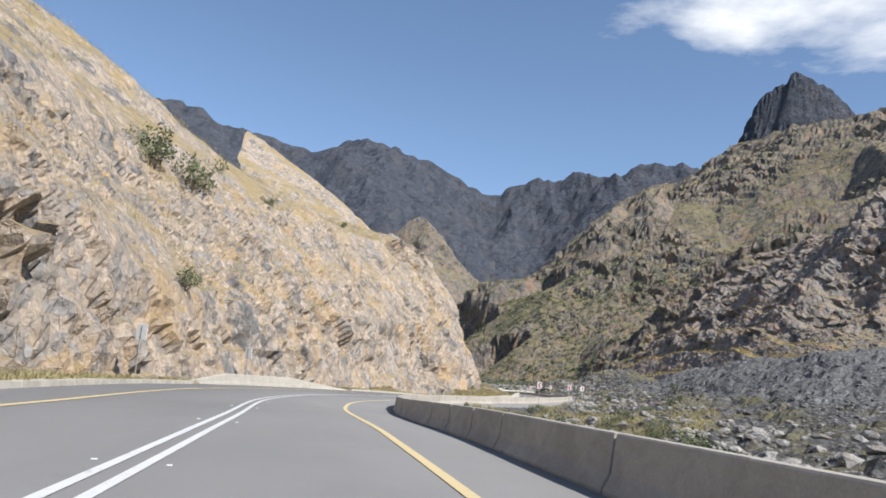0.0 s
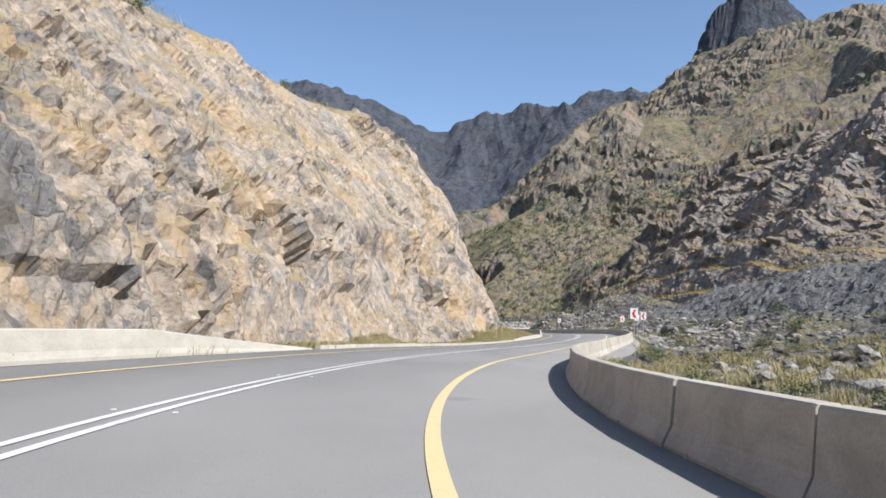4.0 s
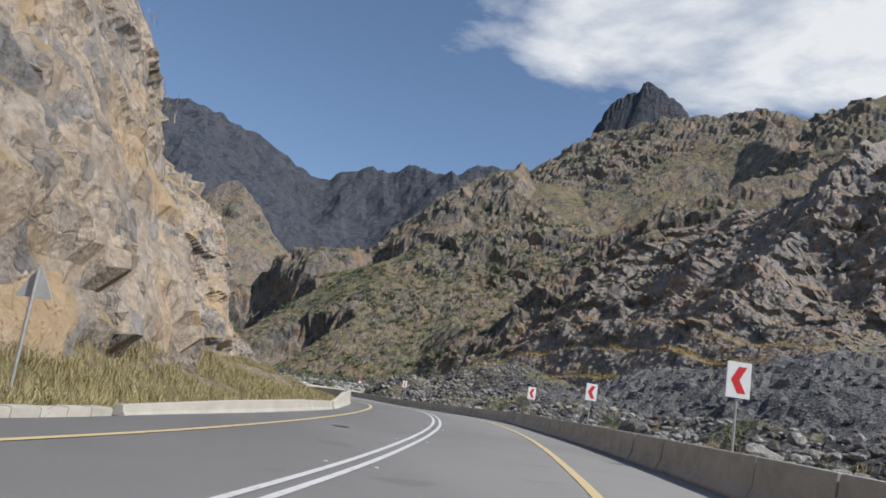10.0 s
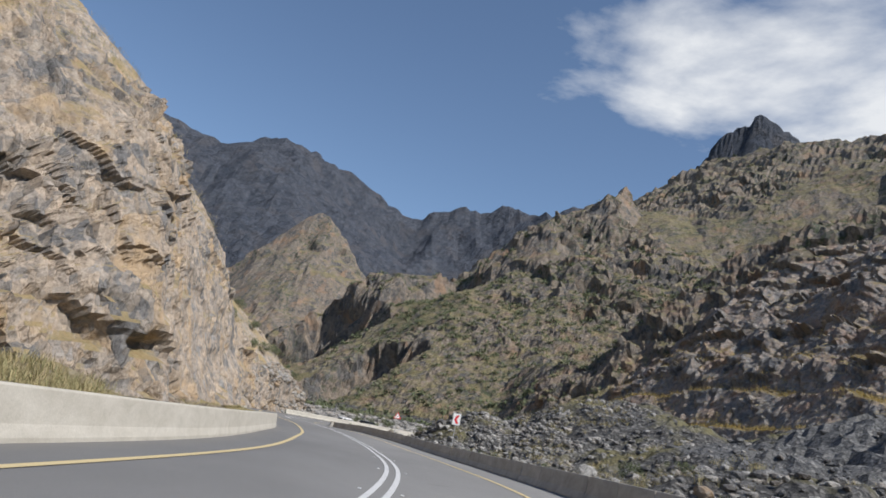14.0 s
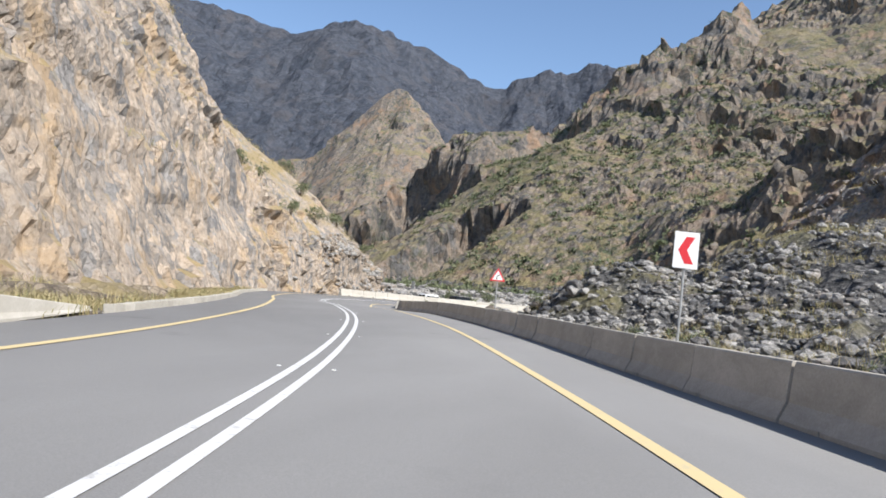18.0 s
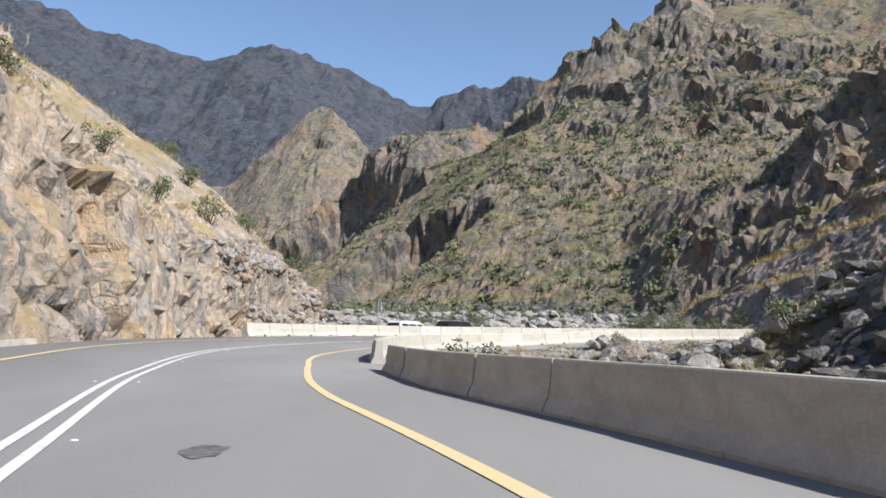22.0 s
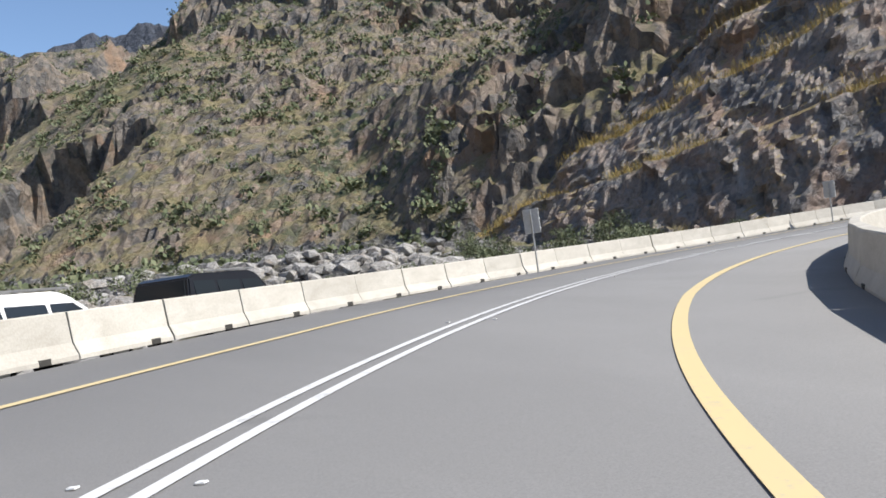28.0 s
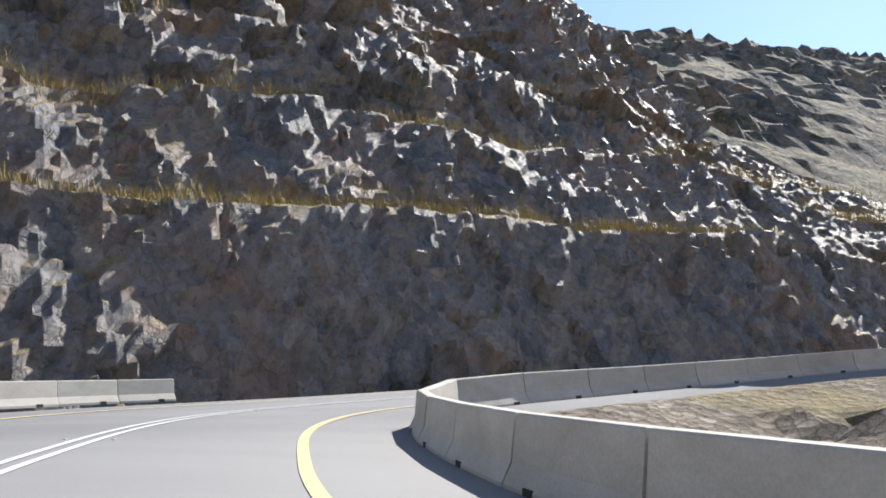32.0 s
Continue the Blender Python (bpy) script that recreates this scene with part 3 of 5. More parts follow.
def ground_height(x, y):
    z, k, off = bed_height(x, y)
    h, rough = crest_height(x, y)
    p = np.stack([x, y, 0 * x], 1)
    far = np.clip((y - 900) / 300, 0, 1)
    gully = (fbm(p * 0.011, 5, 21, 0.55, True) - 0.66) * 2.0
    fine = (fbm(p * 0.05, 5, 31, 0.6, True) - 0.62) * 1.4
    big = (fbm(p * 0.0045, 6, 41, 0.55, True) - 0.66) * 2.0
    amp = np.clip((h - z + 5) / 40, 0, 1)
    h = h + amp * (rough * gully * (1 - 0.5 * far) + 2.6 * fine * (1 - far) + far * np.clip(rough / 30, 0.12, 1) * (60 * big + 26 * (fbm(p * 0.018, 5, 46, 0.6, True) - 0.62)))
    # dipping ledges and outcrops of harder rock
    led = 9.0
    q = (h + 0.16 * x - 0.10 * y + 14 * fbm(p * 0.016, 4, 51)) / led
    fr = q - np.floor(q)
    step = np.floor(q) + np.clip((fr - 0.45) / 0.4, 0, 1)
    mask = np.clip((fbm(p * 0.012, 4, 61) - 0.46) * 7, 0, 1)
    h = h + amp * (1 - far) * mask * 0.55 * (step - q + 0.3) * led
    # steep shaded cliffs: crest line, side it faces, height of the top and of its foot
    for ax, ay, bx, by, top, foot in ((15, 609, 41, 570, 93, 40), (80, 614, 97, 588, 128, 90), (37, 514, 51, 496, 36, 16)):
        L = math.hypot(bx - ax, by - ay)
        t = ((x - ax) * (bx - ax) + (y - ay) * (by - ay)) / L
        s = ((by - ay) * (x - ax) - (bx - ax) * (y - ay)) / L + 2.5 * (fbm(p * 0.09, 3, 71) - 0.5) * 2
        past = np.maximum(np.maximum(-t, t - L), 0)
        lim = np.maximum(top - 5.0 * s, foot - 0.35 * s) + 4 * past
        h = np.where((s > 0) & (s < 60), np.minimum(h, lim), h)
    # no mountain on the road or left of the rock cut's toe
    clear = np.clip((np.abs(off) - 9) / 14, 0, 1)
    h = np.where(clear < 1, np.minimum(h, z + (h - z) * clear), h)
    return np.maximum(z, h)


def hill_left(x, y):
    """Distance behind the toe of the left rock cut (negative in front of it)."""
    c = toe[::6]
    n = toe_n[::6]
    out = np.full(len(x), -999.0)
    for a in range(0, len(x), 20000):
        b = slice(a, a + 20000)
        d2 = (x[b, None] - c[None, :, 0]) ** 2 + (y[b, None] - c[None, :, 1]) ** 2
        k = np.argmin(d2, 1)
        out[b] = ((x[b] - c[k, 0]) * n[k, 0] + (y[b] - c[k, 1]) * n[k, 1])
    return out


# dark rock cut round the hairpin, with two grassy benches
TOE2 = [(68.5, 415, 12, 7, 0.7), (67.5, 395, 12, 7, 0.7), (73.5, 379, 14, 6, 0.75), (82.5, 364, 14, 5, 0.8), (90.5, 351, 15, 5, 0.9), (96.5, 335, 16, 5, 0.9), (100.5, 316, 17, 5, 0.9), (106.5, 291, 18, 6, 0.9), (116.5, 266, 20, 7, 0.9), (128.5, 241, 20, 8, 0.9), (140.5, 206, 20, 8, 0.9)]
toe2 = spline(TOE2, 0.42)
toe2_z = np.interp(-toe2[:, 1], [-415, -381, -351, -316, -241, -206], [7.0, 6.2, 6.4, 8.8, 16, 19])
n2 = normals2d(toe2, 61)


def behind_cut(x, y):
    """Distance behind the toe of the dark cut, the toe's height, and how far the cut spans this place (1 inside, 0 past its ends)."""
    c, n, z = toe2[::6], n2[::6], toe2_z[::6]
    d, zz, ok = np.zeros(len(x)), np.zeros(len(x)), np.zeros(len(x))
    for a in range(0, len(x), 20000):
        b = slice(a, a + 20000)
        k = np.argmin((x[b, None] - c[None, :, 0]) ** 2 + (y[b, None] - c[None, :, 1]) ** 2, 1)
        d[b] = (x[b] - c[k, 0]) * n[k, 0] + (y[b] - c[k, 1]) * n[k, 1]
        zz[b], ok[b] = z[k], np.clip((k - 2) / 18, 0, 1) * np.clip((len(c) - 3 - k) / 24, 0, 1)
    return d, zz, ok


def sheet(x0, x1, y0, y1, step):
    xs, ys = np.arange(x0, x1 + step / 2, step), np.arange(y0, y1 + step / 2, step)
    gx, gy = np.meshgrid(xs, ys, indexing="ij")
    x, y = gx.ravel(), gy.ravel()
    return x, y, grid_faces(len(xs), len(ys))


def outcrops(p, shape, bed, step):
    """Broken rock standing out of the slopes, pushed along the slope's own normal."""
    g = p.reshape(*shape, 3)
    n = np.cross(np.gradient(g, axis=0), np.gradient(g, axis=1)).reshape(-1, 3)
    n /= np.linalg.norm(n, axis=1, keepdims=True)
    amp = np.clip((p[:, 2] - bed - 1) / 12, 0, 1)
    out = np.clip((fbm(p * 0.02, 4, 66) - 0.44) * 5 + 1.2 * np.clip(0.75 - n[:, 2], 0, 1), 0, 1)
    w = p + np.stack([fbm(p * 0.06 + 7.7 * i, 3, 470 + i) - 0.5 for i in range(3)], 1) * 9
    w[:, 2] += 0.25 * w[:, 0]
    d = out * (2.8 * blocks(w, (24, 24, 15), 81, 0.8) + 1.5 * blocks(w, (10, 10, 7), 91, 0.9))
    if step < 4:
        d = d + (0.25 + out) * (0.8 * blocks(w, (4.4, 4.4, 3.6), 96, 1.0))
    return p + n * (amp * d)[:, None]


parts_v, parts_f, parts_m, count = [], [], [], 0
NEAR, HILL, MID, PEAK, CONE = (-60, 150, -60, 520), (-60, 300, 300, 700), (-60, 420, -60, 960), (400, 620, 1080, 1210), (-200, 80, 1020, 1200)
for (x0, x1, y0, y1), step, holes in ((NEAR, 1.0, ()), (HILL, 1.8, (NEAR,)), (MID, 3.0, (NEAR, HILL)), (PEAK, 4.0, ()), (CONE, 4.0, ()), ((-1800, 1800, -700, 2700), 13.0, (MID, PEAK, CONE))):
    x, y, f = sheet(x0, x1, y0, y1, step)
    z = ground_height(x, y)
    bed = bed_height(x, y)[0]
    if step < 3.5:
        hl = hill_left(x, y)
        z = np.where((hl > 2.0) & (y < 470), np.minimum(z, np.interp(y, road[:, 1][:760], road[:, 2][:760]) - 0.6), z)
        h2, z2, s2 = behind_cut(x, y)
        past = 220 * (1 - s2) ** 2 + 1e3 * (s2 <= 0)
        z = np.where(h2 <= 0.5, np.minimum(z, bed + np.clip(-h2 - 22, 0, 900) * 1.1 + past), z)
        z = np.where(h2 > 0.5, np.minimum(z, z2 - 1.5 + 0.5 * h2 + np.clip(h2 - 50, 0, 900) * 2.5 + past), z)
    if step == 1.0:
        z = z + np.where(np.abs(road_near(x, y)[1]) > 11, 0.5 * blocks(np.stack([x, y, z], 1), (2.2, 2.2, 2.0), 71, 0.8), 0)
    p = np.stack([x, y, z], 1)
    if step < 10:
        nx = int(round((x1 - x0) / step)) + 1
        p = outcrops(p, (nx, len(x) // nx), bed, step)
    cx, cy = x[f].mean(1), y[f].mean(1)
    m = step * 0.6
    for hole in holes:
        keep = ~((cx > hole[0] + m) & (cx < hole[1] - m) & (cy > hole[2] + m) & (cy < hole[3] - m))
        f, cx, cy = f[keep], cx[keep], cy[keep]
    zz, bz = p[:, 2][f].mean(1), bed[f].mean(1)
    # slot 2, the haze-tinted rock, goes on the far ridges and the peak
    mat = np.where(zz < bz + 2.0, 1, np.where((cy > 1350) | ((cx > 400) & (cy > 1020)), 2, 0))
    side = road_near(cx, cy)[1]
    mat = np.where((mat == 1) & (side < 0) & (side > -40) & (cy < 316), 3, mat)
    mat = np.where((mat == 1) & (side > 0) & (side < 16) & (cy > 303) & (cy < 356) & (cx > 15) & (cx < 86), 3, mat)
    mat = np.where((mat != 2) & (cx > 58) & (cx < 130) & (cy > 110) & (cy < 262) & (zz < bz + 9) & (side > 12), 4, mat)
    if step == 1.0:
        near_z = p[:, 2].reshape(int(x1 - x0) + 1, -1)
    parts_v.append(p)
    parts_f.append(f + count)
    parts_m.append(mat)
    count += len(x)
ground = mesh_object("ground", np.vstack(parts_v), np.vstack(parts_f), [M_HILL, M_WADI, M_FAR_HAZE, M_EARTH, M_SCREE], None, False, np.concatenate(parts_m))
tagged(ground, "rocky wadi bed and grassy mountain slopes", "ground", kind="structure")


def ground_at(x, y):
    """Height of the ground sheet near the road."""
    u, v = min(max(x - NEAR[0], 0), near_z.shape[0] - 1.01), min(max(y - NEAR[2], 0), near_z.shape[1] - 1.01)
    i, j = int(u), int(v)
    a, b = u - i, v - j
    return (near_z[i, j] * (1 - a) + near_z[i + 1, j] * a) * (1 - b) + (near_z[i, j + 1] * (1 - a) + near_z[i + 1, j + 1] * a) * b


# ---- left rock cut along the road ----
def rock_cut(name, line, nrm, far_n, mat, label, up_len, step, disp, seed, bench=None, toe_z=None):
    nv_cut = int(line[:, 2].max() / step)
    v1 = np.linspace(0, 1, nv_cut)
    v2 = np.cumsum(np.linspace(step, step * 6, int(up_len / (step * 3.5))))
    rows = []
    for t in v1:
        run = line[:, 3] * t
        hgt = line[:, 2] * (t if bench is None else bench(t))
        rows.append((run, hgt))
    for d in v2:
        rows.append((line[:, 3] + d, line[:, 2] + d * line[:, 4] - d**2 * np.interp(line[:, 1], [90, 120, 180, 200], [0.003, 0.006, 0.006, 0.003])))
    nv, nu = len(rows), len(line)
    run = np.stack([r[0] for r in rows], 1)
    hgt = np.stack([r[1] for r in rows], 1)
    base = toe_z if toe_z is not None else np.zeros(nu)
    cut = np.minimum(run, line[:, 3, None])
    x = line[:, 0, None] + nrm[:, 0, None] * cut + far_n[:, 0, None] * (run - cut)
    y = line[:, 1, None] + nrm[:, 1, None] * cut + far_n[:, 1, None] * (run - cut)
    # the face steps back and forth a little between ledges
    wob = fbm(np.stack([x.ravel() * 0.03, y.ravel() * 0.03, hgt.ravel() * 0.10], 1), 4, seed + 7).reshape(x.shape) - 0.5
    z = base[:, None] - 0.8 + hgt * (1 + 0.25 * (fbm(np.stack([line[:, 0] * 0.05, line[:, 1] * 0.05, 0 * line[:, 0]], 1), 3, seed + 9) - 0.5))[:, None]
    x = x + nrm[:, 0, None] * wob * 6 * np.clip(hgt / 6, 0, 1)
    y = y + nrm[:, 1, None] * wob * 6 * np.clip(hgt / 6, 0, 1)
    p = np.stack([x, y, z], -1).reshape(-1, 3)
    # outward normal of the face
    slope = np.gradient(hgt, axis=1) / np.maximum(np.gradient(run, axis=1), 1e-3)
    inv = 1 / np.sqrt(1 + slope**2)
    out = np.stack([-nrm[:, 0, None] * slope * inv, -nrm[:, 1, None] * slope * inv, inv], -1).reshape(-1, 3)
    steep = np.clip((slope.ravel() - 0.6) / 1.0, np.interp(p[:, 1], [228, 240, 268, 278], [0.3, 0.9, 0.9, 0.3]), 1)
    w = p + np.stack([fbm(p * 0.3 + 9.1 * i, 3, seed + 70 + i) - 0.5 for i in range(3)], 1) * 1.6
    big = np.interp(p[:, 1], [150, 165, 182, 200, 236, 244, 262, 275], [1.0, 1.5, 1.5, 0.6, 0.9, 2.4, 2.4, 1.0])
    d = disp[0] * (fbm(p * 0.07, 4, seed) - 0.5) * 2 + big * (disp[1] * blocks(w, (6.5, 5.5, 5.0), seed + 10, 0.7) + disp[2] * blocks(w, (2.6, 2.2, 2.6), seed + 20, 0.9))
    d = d + disp[3] * blocks(w, (1.2, 1.1, 1.4), seed + 40, 1.0) + 0.5 * disp[3] * blocks(w, (0.6, 0.6, 0.75), seed + 60, 1.0)
    d = d * steep * np.clip((fbm(p * 0.09, 3, seed + 90) - 0.33) * 3.2, 0.2, 1.15)
    # hollows under overhanging ledges near the foot
    up_ = np.clip((hgt.ravel() - 3.2) / 1.0, 0, 1) * np.clip((8.6 - hgt.ravel()) / 1.2, 0, 1)
    d = d - 2.6 * up_ * np.clip((p[:, 1] - 238) / 5, 0, 1) * np.clip((254 - p[:, 1]) / 6, 0, 1) * np.clip((fbm(p * np.array([0.10, 0.10, 0.16]), 4, seed + 95) - 0.49) * 14, 0, 1)
    p = p + out * d[:, None]
    ob = mesh_object(name, p, grid_faces(nu, nv), [mat])
    tagged(ob, label, "rock face", kind="structure")
    return ob


def cut_profile(t):
    """The blasted foot stands steeper than the face above it."""
    return np.interp(t, [0, 0.22, 1], [0, 0.41, 1])


toe_z = np.interp(toe[:, 1], [-80, 0, 84, 163, 221, 295, 345, 430, 480], [-0.8, 0, 1.1, 2.75, 3.9, 5.5, 5.2, 8, 10])
rock_cut("wall_rock_cut", toe, toe_n, toe_far, M_CLIFF, "blasted tan and grey rock cut with dry grass on its ledges", 75, 0.42, (1.5, 0.85, 0.55, 0.30), 100, cut_profile, toe_z)

def bench_profile(line, nrm, up):
    """Cut faces with narrow benches between them."""
    rows = [(0, 0)]
    run, h = 0.0, 0.0
    for rise, deep, tread in ((12.0, 5.6, 2.8), (9, 6.0, 3.2), (9, 6.5, 3.0), (10, 8.0, 3.0), (12, 10.0, 4.0), (14, 15.0, 4.0), (14, 20.0, 2.0)):
        n = int(rise / 0.5)
        rows += [(run + deep * (i + 1) / n, h + rise * (i + 1) / n) for i in range(n)]
        run, h = run + deep, h + rise
        rows += [(run + tread * (i + 1) / 5, h + 0.35 * (i + 1) / 5) for i in range(5)]
        run, h = run + tread, h + 0.35
    return np.array(rows)


prof = bench_profile(toe2, None, 0)
vary = 1 + 0.4 * (fbm(np.stack([toe2[:, 0] * 0.05, toe2[:, 1] * 0.05, 0 * toe2[:, 0]], 1), 3, 5) - 0.5)
fade = np.interp(-toe2[:, 1], [-415, -401, -376, -362, -316, -302, -291, -266, -206], [0.2, 0.5, 0.75, 1.0, 1.0, 0.8, 0.6, 0.45, 0.35])
run = prof[None, :, 0] * np.ones(len(toe2))[:, None]
hgt = prof[None, :, 1] * (vary * fade)[:, None]
px = toe2[:, 0, None] + n2[:, 0, None] * run
py = toe2[:, 1, None] + n2[:, 1, None] * run
pz = toe2_z[:, None] - 0.6 + hgt
P2 = np.stack([px, py, pz], -1).reshape(-1, 3)
outw = np.stack([-n2[:, 0, None] * np.ones_like(run), -n2[:, 1, None] * np.ones_like(run), 0.5 * np.ones_like(run)], -1).reshape(-1, 3)
row_slope = np.gradient(prof[:, 1]) / np.maximum(np.gradient(prof[:, 0]), 1e-3)
rough_row = (np.clip(row_slope / 1.6, 0.3, 1)[None] * np.ones(len(toe2))[:, None]).ravel()
W2 = P2 + np.stack([fbm(P2 * 0.22 + 5.3 * i, 3, 270 + i) - 0.5 for i in range(3)], 1) * 4.0
dd = 1.7 * (fbm(P2 * 0.055, 4, 201) - 0.5) * 2 + 0.4 * blocks(W2, (4.5, 4.5, 6), 221, 0.8) + 0.24 * blocks(W2, (1.5, 1.5, 2.6), 241, 1.0) + 0.13 * blocks(W2, (0.7, 0.7, 1.3), 261, 1.0)
dd = dd * rough_row + np.clip((hgt.ravel() - 16) / 14, 0, 1) * (4.0 * (fbm(P2 * 0.04, 4, 281) - 0.5) * 2 + 1.3 * blocks(W2, (9, 9, 7), 285, 0.9) + 0.6 * blocks(W2, (3.6, 3.6, 3.4), 289, 1.0))
P2 = P2 + outw * dd[:, None]
wall2 = mesh_object("wall_dark_cut", P2, grid_faces(len(toe2), len(prof)), [M_DARK])
tagged(wall2, "dark wet-looking rock cut with two dry grass benches", "rock face", kind="structure")

# dark cliff above the upper road: steep faces between narrow ledges
TOE3 = [(108, 408, 22), (116, 384, 19), (126, 350, 20), (138, 318, 22), (154, 294, 24), (176, 274, 26), (204, 254, 28), (240, 236, 30)]
toe3 = spline(TOE3, 0.9)
n3 = normals2d(toe3, 31)
rows3, run3, h3 = [(0.0, 0.0)], 0.0, 0.0
for rise, deep, tread in ((13, 4, 1.5), (13, 4.5, 4.5), (14, 4.5, 2.0), (14, 5.5, 5.0), (13, 7, 3), (12, 9, 5), (9, 12, 6), (8, 16, 8)):
    n = int(rise / 0.9)
    rows3 += [(run3 + deep * (i + 1) / n, h3 + rise * (i + 1) / n) for i in range(n)]
    run3, h3 = run3 + deep, h3 + rise
    rows3 += [(run3 + tread * (i + 1) / 3, h3 + 0.5 * (i + 1) / 3) for i in range(3)]
    run3, h3 = run3 + tread, h3 + 0.5
rows3 = np.array(rows3)
size3 = np.interp(np.arange(len(toe3)), np.linspace(0, len(toe3), 8), [0.25, 0.5, 0.9, 1.0, 1.0, 0.95, 0.85, 0.7])
size3 = size3 * (1 + 0.3 * (fbm(np.stack([toe3[:, 0] * 0.04, toe3[:, 1] * 0.04, 0 * toe3[:, 0]], 1), 3, 15) - 0.5))
hgt3 = rows3[None, :, 1] * size3[:, None]
tilt3 = 5.0 * (fbm(np.stack([toe3[:, 0] * 0.03, toe3[:, 1] * 0.03, 0 * toe3[:, 0] + 4], 1), 3, 18) - 0.5)
P3 = np.stack([toe3[:, 0, None] + n3[:, 0, None] * rows3[None, :, 0], toe3[:, 1, None] + n3[:, 1, None] * rows3[None, :, 0], toe3[:, 2, None] - 4 + hgt3 + tilt3[:, None] * np.clip(hgt3 / 20, 0, 1)], -1).reshape(-1, 3)
out3 = np.repeat(np.stack([-n3[:, 0], -n3[:, 1], 0.35 + 0 * n3[:, 0]], 1), len(rows3), 0)
W3 = P3 + np.stack([fbm(P3 * 0.1 + 3.3 * i, 3, 370 + i) - 0.5 for i in range(3)], 1) * 6
dd3 = 5.0 * (fbm(P3 * 0.035, 4, 301) - 0.5) * 2 + 1.6 * blocks(W3, (11, 11, 8), 311, 0.8) + 0.9 * blocks(W3, (4.5, 4.5, 5), 321, 0.9) + 0.45 * blocks(W3, (2, 2, 2.4), 331, 1.0)
P3 = P3 + out3 * dd3[:, None]
wall3 = mesh_object("wall_dark_cliff", P3, grid_faces(len(toe3), len(rows3)), [M_DARK])
tagged(wall3, "dark shaded rock cliff with narrow ledges above the road", "rock face", kind="structure")

# ---- road ----
K_END = len(road) - 1
BARRIER_AT = [(6, -50), (-3.7, 10), (-8.7, 40), (-8.5, 75), (0, 105), (7.5, 128), (13.4, 145), (19.8, 168), (22.3, 180), (24.9, 200), (25.0, 230), (22.8, 260), (19.3, 280), (15.7, 298), (15.0, 306), (17, 318), (110, 252)]
BARRIER_OFF = [6.4, 6.4, 6.9, 7.2, 7.35, 7.7, 7.2, 6.25, 6.25, 6.8, 6.9, 6.75, 6.9, 7.1, 6.95, 6.3, 6.3]
barrier_off = np.interp(np.arange(len(road)), [station(*q) for q in BARRIER_AT], BARRIER_OFF)
EDGE_L, EDGE_R = -6.4, barrier_off[:-1] + 0.45
road_ob = road_strip("road", 0, K_END, [EDGE_L - 0.6, EDGE_L, 0, EDGE_R, EDGE_R + 0.6], [-0.5, 0, 0.02, 0, -0.5], M_ASPHALT)
tagged(road_ob, "grey asphalt two-lane mountain road", "road", kind="structure")


def line_strip(name, off, w, mat, label, shifts=()):
    """A painted line; shifts: places on the road and the line's distance from the centre there."""
    k = np.arange(0, K_END)
    o = np.interp(k, [station(x, y) for x, y, _ in shifts], [d for *_, d in shifts]) if shifts else np.full(len(k), off)
    rows = []
    for side in (-w / 2, w / 2):
        q = o + side
        rows.append(np.stack([road[k, 0] - q * road_n[k, 0], road[k, 1] - q * road_n[k, 1], road[k, 2] + 0.012 + 0.02 * (1 - np.abs(q) / 7) - bank[k] * q], 1))
    ob = mesh_object(name, np.stack(rows, 1).reshape(-1, 3), grid_faces(len(k), 2)[:, ::-1], [mat], None, True)
    tagged(ob, label, "road marking", kind="structure")


line_strip("white_line", -0.17, 0.13, M_WHITE, "one of two solid white centre lines")
line_strip("white_line", 0.17, 0.13, M_WHITE, "one of two solid white centre lines")
line_strip("yellow_line", 3.93, 0.2, M_YELLOW, "solid yellow edge line", [(17.5, 288, 3.95), (15.3, 302, 4.4), (15.4, 313, 4.15), (19, 324, 3.95), (24, 332.5, 3.6), (33, 342, 3.42), (45, 349.5, 3.65), (60, 353, 3.85)])
line_strip("yellow_line", -4.0, 0.2, M_YELLOW, "solid yellow edge line", [(15.6, 299, -4.1), (16, 315, -4.5), (22.5, 330.5, -4.2), (31, 340.5, -3.45), (39, 346.5, -3.35), (49, 351, -3.75), (58, 352.8, -4.25)])


def barrier_profile(h, wb, wt):
    return [(-wb / 2, 0), (-wb / 2, 0.09 * h), (-wb * 0.30, 0.36 * h), (-wt / 2, 0.97 * h), (-wt / 2 + 0.02, h), (wt / 2 - 0.02, h), (wt / 2, 0.97 * h), (wb * 0.30, 0.36 * h), (wb / 2, 0.09 * h), (wb / 2, 0)]


def barrier_mesh(name, length, h, wb, wt, mat):
    bm = bmesh.new()
    prof = barrier_profile(h, wb, wt)
    g = 0.025
    rings = []
    for y in (-length / 2 + g, -length / 2 + g + 0.03, length / 2 - g - 0.03, length / 2 - g):
        sh = 0.97 if abs(y) > length / 2 - g - 0.01 else 1.0
        rings.append([bm.verts.new((px_ * sh, y, pz_ * (0.992 if sh < 1 else 1))) for px_, pz_ in prof])
    for a, b in zip(rings, rings[1:]):
        for i in range(len(prof)):
            j = (i + 1) % len(prof)
            bm.faces.new((a[i], a[j], b[j], b[i]))
    bm.faces.new(rings[0][::-1])
    bm.faces.new(rings[-1])
    bmesh.ops.recalc_face_normals(bm, faces=bm.faces)
    me = bpy.data.meshes.new(name)
    bm.to_mesh(me)
    bm.free()
    me.materials.append(mat)
    return me


